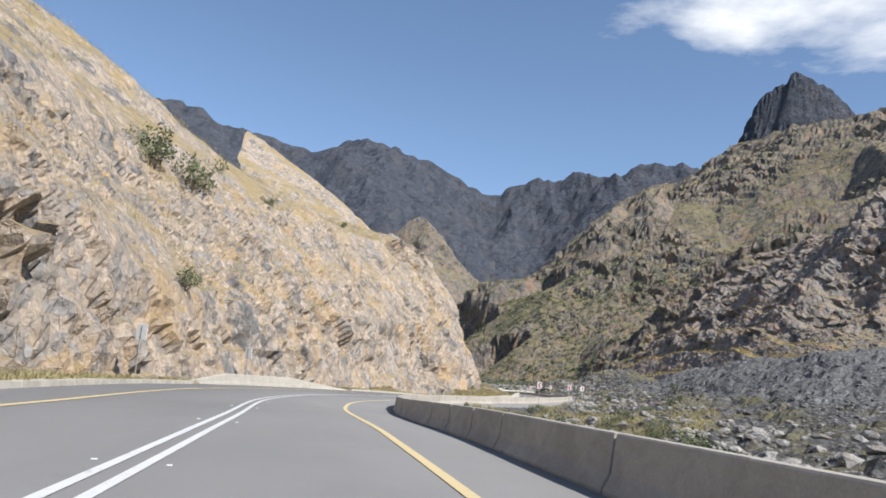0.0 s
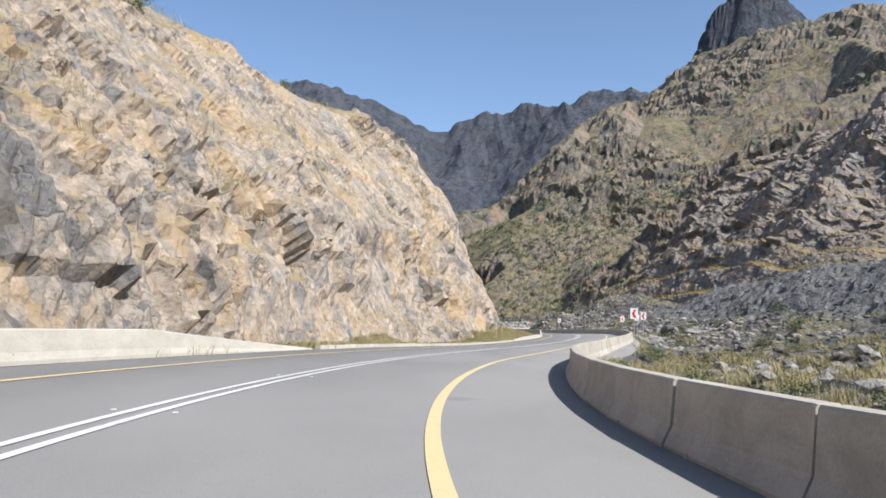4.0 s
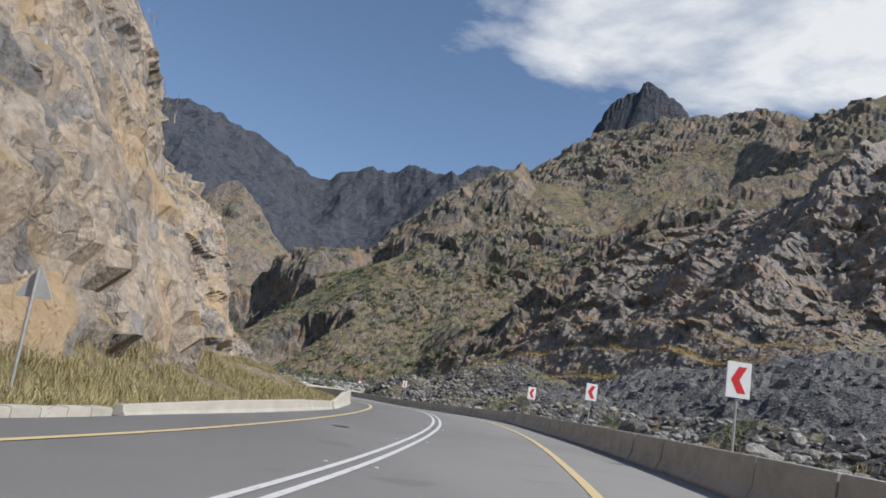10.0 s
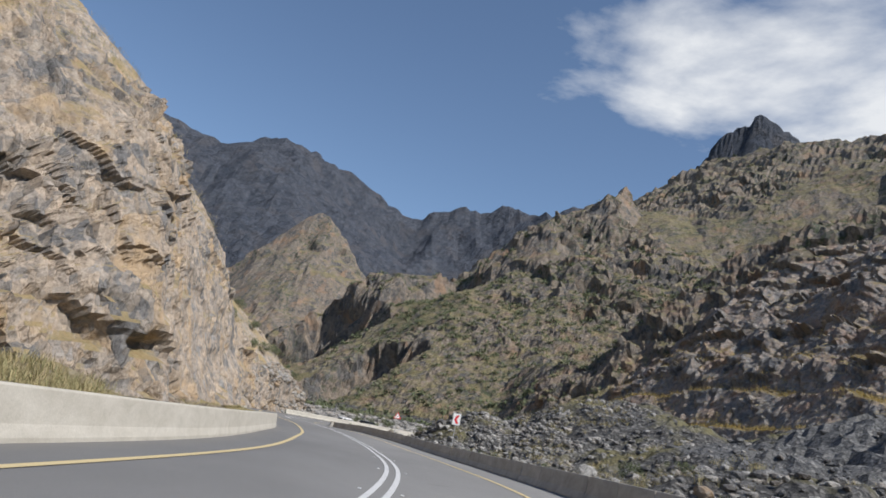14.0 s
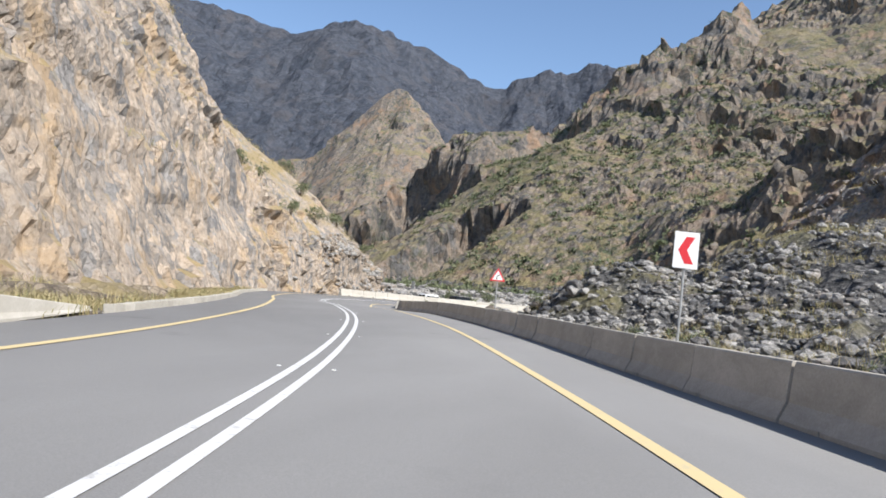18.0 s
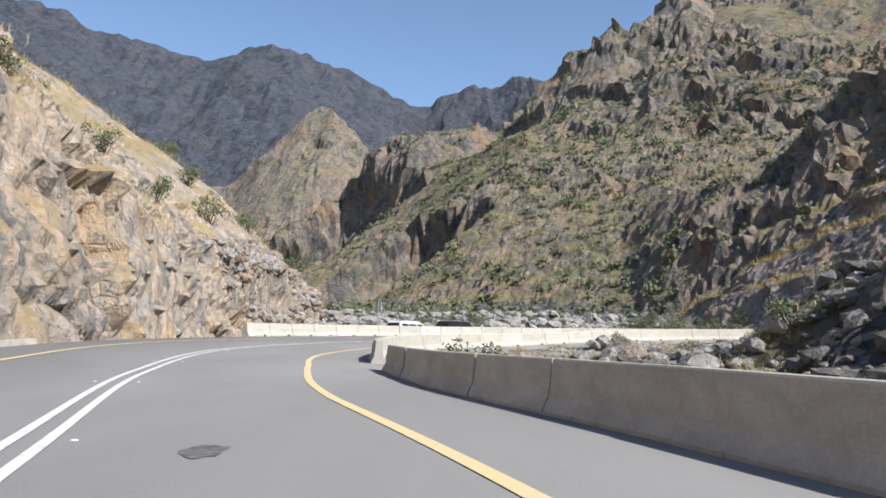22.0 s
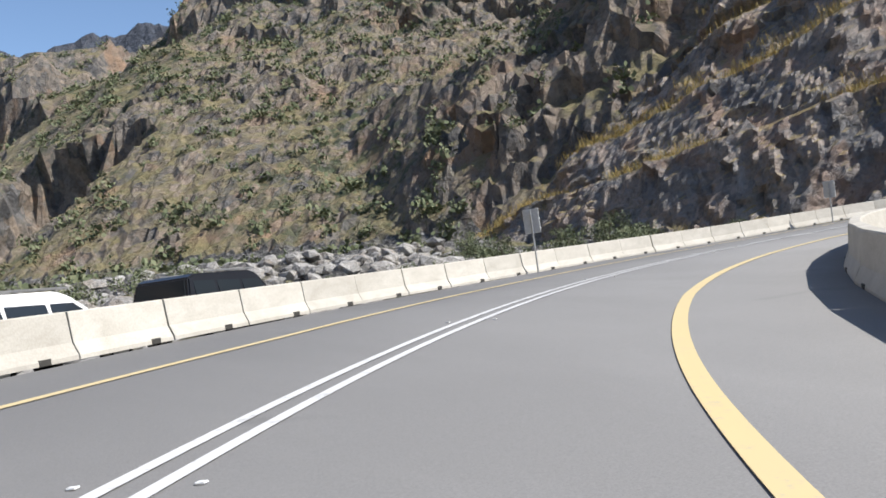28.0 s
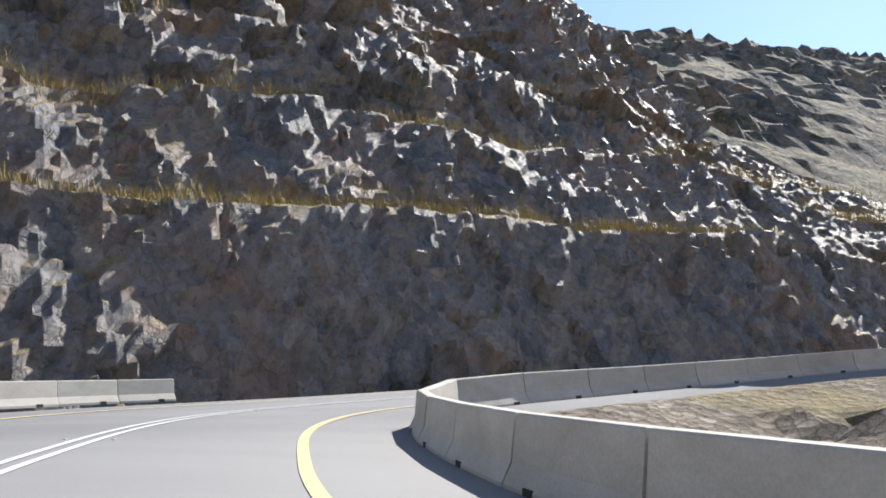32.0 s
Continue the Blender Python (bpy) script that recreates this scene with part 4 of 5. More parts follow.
def slot_mesh():
    bm = bmesh.new()
    bmesh.ops.create_cube(bm, size=1)
    bmesh.ops.scale(bm, vec=(0.06, 0.26, 0.11), verts=bm.verts)
    me = bpy.data.meshes.new("drain_slot")
    bm.to_mesh(me)
    bm.free()
    me.materials.append(M_JOINT)
    return me


SLOT = slot_mesh()
LUG = SLOT.copy()
LUG.materials[0] = M_CONC
for v in LUG.vertices:
    v.co = (v.co.x * 1.3, v.co.y * 0.45, v.co.z * 0.7)


def barrier_run(k0, k1, off, length, h, mat, label, group, offs=None, slots=0, wb=0.6, wt=0.24):
    me = barrier_mesh("jersey_barrier", length, h, wb, wt, mat)
    s = 0.0
    pts = np.array([beside(k, off if offs is None else offs(k)) for k in range(k0, k1 + 1)])
    cum = np.r_[0, np.cumsum(np.linalg.norm(np.diff(pts, axis=0), axis=1))]
    made = []
    while s + length <= cum[-1] + 0.01:
        a = np.array([np.interp(s, cum, pts[:, i]) for i in range(3)])
        b = np.array([np.interp(s + length, cum, pts[:, i]) for i in range(3)])
        d = b - a
        ob = new("jersey_barrier", me)
        c = (a + b) / 2
        ob.matrix_world = pose(c[0] + random.uniform(-0.015, 0.015), c[1], c[2] - 0.02, math.degrees(math.atan2(d[2], np.hypot(d[0], d[1]))), random.uniform(-0.5, 0.5), math.degrees(math.atan2(-d[0], d[1])) + random.uniform(-0.25, 0.25))
        tagged(ob, label, "barrier", group)
        if slots:
            for side in (-1, 1):
                sl = new("drain_slot", SLOT) if slots == 1 else new("lifting_lug", LUG)
                sl.parent = ob
                sl.location = (side * (wb / 2 - 0.02), random.uniform(-0.2, 0.2) + length * 0.24, 0.055)
        made.append(ob)
        s += length
    return made


KS = {n: station(*xy) for n, xy in dict(start=(6, -50), stubA=(15.25, 302.0), hair0=(14.9, 305.6), hair1=(72, 353), end=(110, 252),
      l0=(-9.9, 54), l1=(-4.2, 92.5), v0=(13.6, 146), v1=(19.9, 168.4), l2=(20.0, 168.9), l3=(24.0, 249.0), l4=(19.8, 325.3), l5=(76, 349.2)).items()}
barrier_run(KS["start"], KS["stubA"], 6.4, 3.6, 0.88, M_CONC, "weathered grey concrete barrier unit on the road's edge", "grey barrier along the wadi", offs=lambda k: barrier_off[k], slots=2)
barrier_run(KS["hair0"], KS["end"], 6.3, 3.0, 0.9, M_CONCW, "pale concrete barrier unit round the hairpin's inside", "barrier round the hairpin", offs=lambda k: barrier_off[k], slots=1)
K_FLARE = station(62, 353)
barrier_run(KS["l4"], KS["l5"], -7.2, 2.6, 0.88, M_CONCW, "pale concrete barrier unit along the outer curve", "barrier along the outer curve", offs=lambda k: -7.2 - 2.2 * min(max((k - K_FLARE) / (KS["l5"] - K_FLARE), 0), 1), slots=1)
def parapet(k0, k1, offs, heights, label, thick=0.42):
    """A cast concrete wall without joints; offs and heights: rows of (share of the length, metres)."""
    k = np.arange(k0, k1 + 1)
    u = (k - k0) / (k1 - k0)
    off, h = np.interp(u, *zip(*offs)), np.interp(u, *zip(*heights))
    rows = []
    for side, up in ((-0.5, 0), (-0.5, 0.12), (-0.36, 0.35), (-0.27, 0.96), (-0.22, 1), (0.22, 1), (0.27, 0.96), (0.36, 0.35), (0.5, 0.12), (0.5, 0)):
        o = off + side * thick
        rows.append(np.stack([road[k, 0] - o * road_n[k, 0], road[k, 1] - o * road_n[k, 1], road[k, 2] - bank[k] * o - 0.03 + up * h], 1))
    v = np.stack(rows, 1)
    n = len(rows)
    faces = grid_faces(len(k), n)
    ob = mesh_object("concrete_wall", v.reshape(-1, 3), faces, [M_CONCW])
    caps = bmesh.new()
    caps.from_mesh(ob.data)
    caps.verts.ensure_lookup_table()
    for first in (0, (len(k) - 1) * n):
        caps.faces.new([caps.verts[first + i] for i in range(n)])
    bmesh.ops.recalc_face_normals(caps, faces=caps.faces)
    caps.to_mesh(ob.data)
    caps.free()
    return tagged(ob, label, "wall", "cast walls below the rock cut")


parapet(KS["l0"], KS["l1"], [(0, -7.3), (0.15, -7.0), (0.85, -7.0), (1, -7.2)], [(0, 0.1), (0.22, 0.85), (0.62, 0.95), (1, 0.06)], "pale sunlit concrete wall with tapered ends below the rock cut")
parapet(KS["l2"], KS["l3"], [(0, -5.55), (0.1, -5.8), (0.85, -6.2), (1, -7.4)], [(0, 0.42), (0.05, 0.6), (0.12, 0.9), (0.2, 0.95), (0.84, 0.95), (1, 0.12)], "pale smooth concrete wall with tapered ends beside the grassy slope")
parapet(KS["v0"], KS["v1"], [(0, -6.7), (0.5, -6.1), (1, -5.55)], [(0, 0.26), (0.3, 0.42), (0.7, 0.5), (1, 0.45)], "low pale concrete wall half buried in the grass verge", 0.36)

# ---- boulders ----
def boulder_mesh(seed, mat):
    bm = bmesh.new()
    bmesh.ops.create_icosphere(bm, subdivisions=2, radius=0.5)
    rng = random.Random(seed)
    planes = []
    for _ in range(9):
        n = Vector((rng.gauss(0, 1), rng.gauss(0, 1), rng.gauss(0, 0.8))).normalized()
        planes.append((n, rng.uniform(0.26, 0.42)))
    for v in bm.verts:
        for n, d in planes:
            e = v.co.dot(n) - d
            if e > 0:
                v.co -= n * e
        v.co += Vector([rng.uniform(-0.012, 0.012) for _ in range(3)])
    bmesh.ops.scale(bm, vec=(rng.uniform(1.05, 1.5), rng.uniform(0.8, 1.1), rng.uniform(0.7, 0.95)), verts=bm.verts)
    me = bpy.data.meshes.new("boulder")
    bm.to_mesh(me)
    bm.free()
    me.materials.append(mat)
    return me


PALE = [boulder_mesh(10 + i, M_ROCK_L) for i in range(6)]
DARK = [boulder_mesh(30 + i, M_ROCK_D) for i in range(5)]
TAN = [boulder_mesh(50 + i, M_ROCK_T) for i in range(3)]
rng = random.Random(4)


def put_boulder(x, y, size, pool, label, group):
    z = ground_at(x, y)
    ob = new("boulder", pool[rng.randrange(len(pool))])
    ob.matrix_world = pose(x, y, z + size * 0.16, rng.uniform(-20, 20), rng.uniform(-20, 20), rng.uniform(0, 360)) @ Matrix.Diagonal((size, size, size, 1))
    tagged(ob, label, "boulder", group)
    return ob


placed = 0
while placed < 280:
    k = rng.randrange(station(14, 146), station(17.5, 312))
    off = 8.6 + abs(rng.gauss(0, 9))
    x, y, _ = beside(k, off)
    if off > 40 or (y > 330):
        continue
    dark = rng.random() < (0.15 if y > 215 else 0.4)
    size = 0.45 + 1.5 * rng.random() ** 3
    if dark:
        put_boulder(x, y, size, DARK, "dark grey angular boulder on the wadi's rubble", "boulders beside the road")
    elif rng.random() < 0.12:
        put_boulder(x, y, size, TAN, "tan broken boulder among grey rubble", "boulders beside the road")
    else:
        put_boulder(x, y, size, PALE, "pale grey angular boulder on the wadi's rubble", "boulders beside the road")
    placed += 1


def scatter(name, spots, pool, mat, label, category):
    """One object of many stones or tufts, from copies of a few shapes."""
    shapes = []
    for me in pool:
        co = np.empty(len(me.vertices) * 3, np.float32)
        me.vertices.foreach_get("co", co)
        shapes.append((co.reshape(-1, 3), np.array([p.vertices[:] for p in me.polygons], np.int32)))
    vs, fs, n = [], [], 0
    for x, y, z, size, yaw, tip in spots:
        v, f = shapes[rng.randrange(len(shapes))]
        c, s_ = math.cos(yaw), math.sin(yaw)
        r = np.array([[c, -s_, 0], [s_, c, 0], [0, 0, 1]]) @ np.array([[1, 0, 0], [0, math.cos(tip), -math.sin(tip)], [0, math.sin(tip), math.cos(tip)]])
        vs.append(v @ r.T * size + (x, y, z))
        fs.append(f + n)
        n += len(v)
    ob = mesh_object(name, np.vstack(vs), np.vstack(fs), [mat])
    return tagged(ob, label, category, kind="stuff")


def small_stone(seed):
    bm = bmesh.new()
    bmesh.ops.create_icosphere(bm, subdivisions=1, radius=0.5)
    r = random.Random(seed)
    for v in bm.verts:
        v.co *= r.uniform(0.72, 1.12)
    bmesh.ops.scale(bm, vec=(r.uniform(1, 1.5), 1, r.uniform(0.6, 0.9)), verts=bm.verts)
    me = bpy.data.meshes.new("stone")
    bm.to_mesh(me)
    bm.free()
    return me


STONES = [small_stone(i) for i in range(8)]


def rubble_spots(n, k0, k1, near, spread, limit, smin, smax, ymax=1e9):
    out = []
    while len(out) < n:
        k = rng.randrange(k0, k1)
        off = near + abs(rng.gauss(0, spread))
        if off > limit:
            continue
        x, y, _ = beside(k, off)
        if not (NEAR[0] < x < NEAR[1] - 2) or y > ymax or abs(off_at(x, y)) < 8:
            continue
        size = smin + (smax - smin) * rng.random() ** 3
        out.append((x, y, ground_at(x, y) + size * 0.15, size, rng.uniform(0, 6.28), rng.uniform(-0.6, 0.6)))
    return out


scatter("pale_rubble", rubble_spots(6000, station(14, 146), station(17.5, 312), 8.2, 10, 45, 0.18, 1.0, 330), STONES, M_ROCK_L, "pale grey broken stones heaped along the wadi", "rubble")
scatter("dark_rubble", rubble_spots(6000, station(0, 100), station(17.5, 312), 9.0, 26, 80, 0.2, 1.1, 330), STONES, M_ROCK_D, "dark grey blasted stones on the spoil heaps", "rubble")
scatter("bed_rubble", rubble_spots(1500, station(0, -5), station(6, 123), 14, 16, 60, 0.3, 1.6), STONES, M_ROCK_L, "pale stones in the dry wadi bed", "rubble")
# stones of the wadi crossing beyond the hairpin
spots = []
while len(spots) < 2600:
    x, y = rng.uniform(2, 62), rng.gauss(390, 24)
    if y < 352 or y > 470 or (18 < x < 34 and y < 356) or ground_at(x, y) > 9.5 or abs(off_at(x, y)) < 9:
        continue
    size = 0.3 + 2.2 * rng.random() ** 4
    spots.append((x, y, ground_at(x, y) + size * 0.15, size, rng.uniform(0, 6.28), rng.uniform(-0.6, 0.6)))
scatter("crossing_rubble", spots, STONES, M_ROCK_L, "pale boulders washed together in the wadi crossing", "rubble")


# ---- grass and shrubs ----
def tuft_mesh(seed, blades, height, spread):
    r = random.Random(seed)
    bm = bmesh.new()
    for _ in range(blades):
        a = r.uniform(0, 6.28)
        bx, by = r.gauss(0, spread * 0.35), r.gauss(0, spread * 0.35)
        lean = r.uniform(0.15, 1.0) * height
        h = height * r.uniform(0.55, 1.1)
        w = 0.011
        t = Vector((-math.sin(a), math.cos(a), 0)) * w
        p0, p1 = Vector((bx, by, -0.05)), Vector((bx + math.cos(a) * lean * 0.4, by + math.sin(a) * lean * 0.4, h * 0.6))
        p2 = Vector((bx + math.cos(a) * lean, by + math.sin(a) * lean, h))
        v = [bm.verts.new(q) for q in (p0 - t, p0 + t, p1 + t * 0.8, p1 - t * 0.8)]
        for tri in ((v[0], v[1], v[2]), (v[0], v[2], v[3]), (v[3], v[2], bm.verts.new(p2))):
            bm.faces.new(tri)
    me = bpy.data.meshes.new("tuft")
    bm.to_mesh(me)
    bm.free()
    return me


TUFTS = [tuft_mesh(i, 30, 0.5, 0.7) for i in range(5)]
spots = []
k_bar = (KS["l0"], KS["l1"], KS["v0"], KS["l3"])
while len(spots) < 8000:
    k = rng.randrange(station(2, -40), station(17.4, 306)) if len(spots) < 3600 else rng.randrange(station(-4.2, 92), station(14, 146)) if len(spots) < 5800 else rng.randrange(station(10, 135), station(24.5, 205))
    behind = k_bar[0] < k < k_bar[1] or k_bar[2] < k < k_bar[3]
    lo, hi = (-10.5, -7.0) if behind else (-9.4, -7.2)
    if k_bar[2] - 90 < k < k_bar[3] + 40:
        lo -= 6
    x, y, _ = beside(k, rng.uniform(lo, hi))
    if patchy(x * 0.25, y * 0.25, 5) < 0.36:
        continue
    spots.append((x, y, ground_at(x, y), rng.uniform(0.5, 1.05), rng.uniform(0, 6.28), rng.uniform(-0.15, 0.15)))
scatter("verge_grass", spots, TUFTS, M_GRASS, "dry yellow-green grass along the verge", "grass")
spots = []
while len(spots) < 2000:
    k = rng.randrange(station(0, -5), station(17.5, 312))
    off = 7.8 + abs(rng.gauss(0, 9))
    x, y, _ = beside(k, off)
    if x > NEAR[1] - 2 or patchy(x * 0.12, y * 0.12, 9) < 0.55:
        continue
    spots.append((x, y, ground_at(x, y), rng.uniform(0.6, 1.3), rng.uniform(0, 6.28), rng.uniform(-0.2, 0.2)))
while len(spots) < 2500:
    x, y = rng.uniform(29, 62), rng.uniform(238, 302)
    if off_at(x, y) < 9 or patchy(x * 0.15, y * 0.15, 52) < 0.5:
        continue
    spots.append((x, y, ground_at(x, y), rng.uniform(0.7, 1.5), rng.uniform(0, 6.28), rng.uniform(-0.2, 0.2)))
scatter("wadi_grass", spots, TUFTS, M_GRASS, "dry grass tufts between the stones", "grass")


spots = []
while len(spots) < 1600:
    x, y = rng.uniform(4, 46), rng.uniform(72, 132)
    off = off_at(x, y)
    if off < 9 or off > 34 or patchy(x * 0.1, y * 0.1, 12) < 0.38:
        continue
    spots.append((x, y, ground_at(x, y), rng.uniform(0.8, 1.6), rng.uniform(0, 6.28), rng.uniform(-0.2, 0.2)))
scatter("field_grass", spots, TUFTS, M_GRASS, "dry golden grass on the flat beside the wadi", "grass")


def shrub_parts(seed, leaves):
    r = random.Random(seed)
    bm = bmesh.new()
    lobes = [(Vector((r.gauss(0, 0.30), r.gauss(0, 0.30), r.uniform(0.25, 0.8))), r.uniform(0.16, 0.32)) for _ in range(11)]
    for _ in range(leaves):
        c, rad = lobes[r.randrange(len(lobes))]
        d = Vector((r.gauss(0, 1), r.gauss(0, 1), r.gauss(0, 0.8))).normalized() * rad * r.uniform(0.6, 1.05)
        p = c + d
        if p.z < 0.05:
            continue
        a, b = Vector((r.gauss(0, 1), r.gauss(0, 1), r.gauss(0, 1))).normalized(), Vector((r.gauss(0, 1), r.gauss(0, 1), r.gauss(0, 1))).normalized()
        s_ = r.uniform(0.025, 0.055)
        bm.faces.new([bm.verts.new(q) for q in (p - a * s_, p + b * s_ * 0.6, p + a * s_, p - b * s_ * 0.6)])
    crown = bpy.data.meshes.new("crown")
    bm.to_mesh(crown)
    bm.free()
    crown.materials.append(M_LEAF)
    bm = bmesh.new()
    for c, rad in lobes:
        base = Vector((r.gauss(0, 0.05), r.gauss(0, 0.05), -0.15))
        w0, w1 = 0.025, 0.008
        rings = []
        for t, w in ((0, w0), (0.5, 0.016), (1, w1)):
            q = base.lerp(c, t)
            rings.append([bm.verts.new(q + Vector((math.cos(u) * w, math.sin(u) * w, 0))) for u in (0, 2.1, 4.2)])
        for u, v in zip(rings, rings[1:]):
            for i in range(3):
                bm.faces.new((u[i], u[(i + 1) % 3], v[(i + 1) % 3], v[i]))
    stems = bpy.data.meshes.new("woody_base")
    bm.to_mesh(stems)
    bm.free()
    stems.materials.append(M_STEM)
    return crown, stems


SHRUBS = [shrub_parts(60 + i, 1000) for i in range(4)]


def shrub(x, y, z, size, label, group):
    crown, stems = SHRUBS[rng.randrange(4)]
    ob = new("shrub")
    ob.matrix_world = pose(x, y, z, 0, 0, rng.uniform(0, 360)) @ Matrix.Diagonal((size, size, size * rng.uniform(0.8, 1.1), 1))
    for nm, me in (("crown", crown), ("woody_base", stems)):
        c = new(nm, me)
        c.parent = ob
    tagged(ob, label, "shrub", group)
    return ob


from mathutils.bvhtree import BVHTree


def tree_of(ob):
    me = ob.data
    co = np.empty(len(me.vertices) * 3, np.float32)
    me.vertices.foreach_get("co", co)
    return BVHTree.FromPolygons(co.reshape(-1, 3).tolist(), [p.vertices[:] for p in me.polygons])


CUT = tree_of(bpy.data.objects["wall_rock_cut"])
CUT2 = tree_of(bpy.data.objects["wall_dark_cut"])
LAND = tree_of(ground)


def drop(tree, x, y):
    hit = tree.ray_cast(Vector((x, y, 900)), Vector((0, 0, -1)))
    return hit[0].z if hit[0] else None


for x, y, size in [(-33, 83, 5.5), (-30, 88, 4.5), (-22, 66, 2.2), (-19.5, 52, 2.0), (-18.5, 60, 2.4), (-18, 66, 1.8), (-26, 110, 2.0), (-20, 140, 1.8), (-10, 236, 2.4), (-14, 215, 2.6), (1, 318, 2.4), (-3, 330, 2.6), (-8, 340, 3.0), (2, 345, 2.6), (-5, 352, 2.8), (3, 362, 3.0), (-2, 372, 3.2), (4, 380, 3.2), (8, 392, 3.0), (-8, 385, 3.0), (0, 400, 3.4)]:
    z = drop(CUT, x, y)
    if z is not None:
        shrub(x, y, z - 0.1, size, "grey-green shrub rooted on the rocky slope", "shrubs on the rock cut")
for _ in range(70):
    k = rng.randrange(station(0, -5), station(17.5, 312))
    off = 9 + abs(rng.gauss(0, 10))
    x, y, _ = beside(k, off)
    if x > NEAR[1] - 2 or y > 325:
        continue
    shrub(x, y, ground_at(x, y), rng.uniform(0.9, 2.0), "low green shrub among the stones", "shrubs beside the wadi")
for _ in range(60):
    x, y = rng.uniform(22, 76), rng.gauss(374, 13)
    if abs(off_at(x, y)) < 9.5:
        continue
    if 18 < x < 34 and y < 356:
        continue
    z = drop(LAND, x, y)
    shrub(x, y, z, rng.uniform(1.0, 2.6), "green shrub at the wadi crossing", "shrubs at the crossing")

# pale broken stone lying on the foot of the slope at the crossing
spots = []
while len(spots) < 1700:
    x, y = rng.uniform(-4, 20), rng.gauss(372, 16)
    hit = CUT.ray_cast(Vector((x, y, 400)), Vector((0, 0, -1)))
    if hit[0] is None or hit[0].z > 17 - 0.12 * abs(y - 372) or patchy(x * 0.2, y * 0.2, 61) < 0.3:
        continue
    size = 0.3 + 1.5 * rng.random() ** 3
    spots.append((x, y, hit[0].z + size * 0.1, size, rng.uniform(0, 6.28), rng.uniform(-0.6, 0.6)))
scatter("slope_rubble", spots[:700], STONES, M_ROCK_L, "pale broken stones spilled over the foot of the slope", "rubble")
scatter("slope_rubble", spots[700:], STONES, M_ROCK_T, "tan broken stones spilled over the foot of the slope", "rubble")

# woody growth on the far slopes, too dense to count
clumps = []
for i in range(5):
    r = random.Random(90 + i)
    bm = bmesh.new()
    for _ in range(46):
        p = Vector((r.gauss(0, 0.34), r.gauss(0, 0.34), abs(r.gauss(0.35, 0.24))))
        a, b = Vector((r.gauss(0, 1), r.gauss(0, 1), r.gauss(0, 1))).normalized(), Vector((r.gauss(0, 1), r.gauss(0, 1), r.gauss(0, 1))).normalized()
        s_ = r.uniform(0.10, 0.2)
        bm.faces.new([bm.verts.new(q) for q in (p - a * s_, p + b * s_, p + a * s_, p - b * s_)])
    me = bpy.data.meshes.new("clump")
    bm.to_mesh(me)
    bm.free()
    clumps.append(me)
spots = []
tries = 0
while len(spots) < 2100 and tries < 60000:
    tries += 1
    x, y = rng.uniform(-10, 330), rng.uniform(400, 800)
    if rng.random() < 0.6:
        x, y = rng.uniform(10, 190), rng.uniform(415, 620)
    if patchy(x * 0.022, y * 0.022, 15) < 0.42 + 0.0004 * max(0, y - 500):
        continue
    hit = LAND.ray_cast(Vector((x, y, 900)), Vector((0, 0, -1)))
    if hit[0] is None or hit[1].z < 0.45:
        continue
    spots.append((x, y, hit[0].z - 0.3, rng.uniform(0.9, 2.6), rng.uniform(0, 6.28), 0))
scatter("hillside_shrubs", spots, clumps, M_LEAF, "scattered green shrubs on the mountain slopes", "shrubs")

# golden grass on the benches of the dark cut
BIG = [tuft_mesh(200 + i, 22, 0.5, 1.3) for i in range(4)]
spots = []
tries = 0
while len(spots) < 2700 and tries < 30000:
    tries += 1
    k = rng.randrange(0, len(toe2))
    lo, hi = rng.choice(((5.2, 9.0), (5.2, 9.0), (14, 18.4), (14, 18.4), (24, 28), (18, 50)))
    run_ = rng.uniform(lo, hi)
    x, y = toe2[k, 0] + n2[k, 0] * run_, toe2[k, 1] + n2[k, 1] * run_
    hit = CUT2.ray_cast(Vector((x, y, 400)), Vector((0, 0, -1)))
    if hit[0] is None or hit[1].z < 0.5 or patchy(x * 0.12, y * 0.12, 29) < 0.3:
        continue
    spots.append((x, y, hit[0].z - 0.05, rng.uniform(1.0, 2.2), rng.uniform(0, 6.28), 0))
scatter("bench_grass", spots, BIG, M_BENCH, "golden dry grass on the benches of the rock cut", "grass")
spots = []
tries = 0
while len(spots) < 4400 and tries < 30000:
    tries += 1
    k = rng.randrange(0, len(toe))
    run_ = rng.uniform(3, 60)
    x, y = toe[k, 0] + toe_n[k, 0] * run_, toe[k, 1] + toe_n[k, 1] * run_
    hit = CUT.ray_cast(Vector((x, y, 400)), Vector((0, 0, -1)))
    if hit[0] is None or hit[1].z < 0.5 or patchy(x * 0.1, y * 0.1, 19) < 0.36:
        continue
    spots.append((x, y, hit[0].z - 0.05, rng.uniform(0.8, 1.7), rng.uniform(0, 6.28), 0))
scatter("slope_grass", spots, BIG, M_GRASS, "dry grass tufts on the slope above the rock cut", "grass")


# ---- signs ----
def box_bm(sx, sy, sz, bevel=0.0):
    bm = bmesh.new()
    bmesh.ops.create_cube(bm, size=1)
    bmesh.ops.scale(bm, vec=(sx, sy, sz), verts=bm.verts)
    if bevel:
        bmesh.ops.bevel(bm, geom=bm.edges[:], offset=bevel, segments=2, affect="EDGES")
    return bm


def pole_bm(h, r=0.038):
    bm = bmesh.new()
    bmesh.ops.create_cone(bm, cap_ends=True, segments=12, radius1=r, radius2=r, depth=h)
    bmesh.ops.translate(bm, vec=(0, 0, h / 2), verts=bm.verts)
    return bm


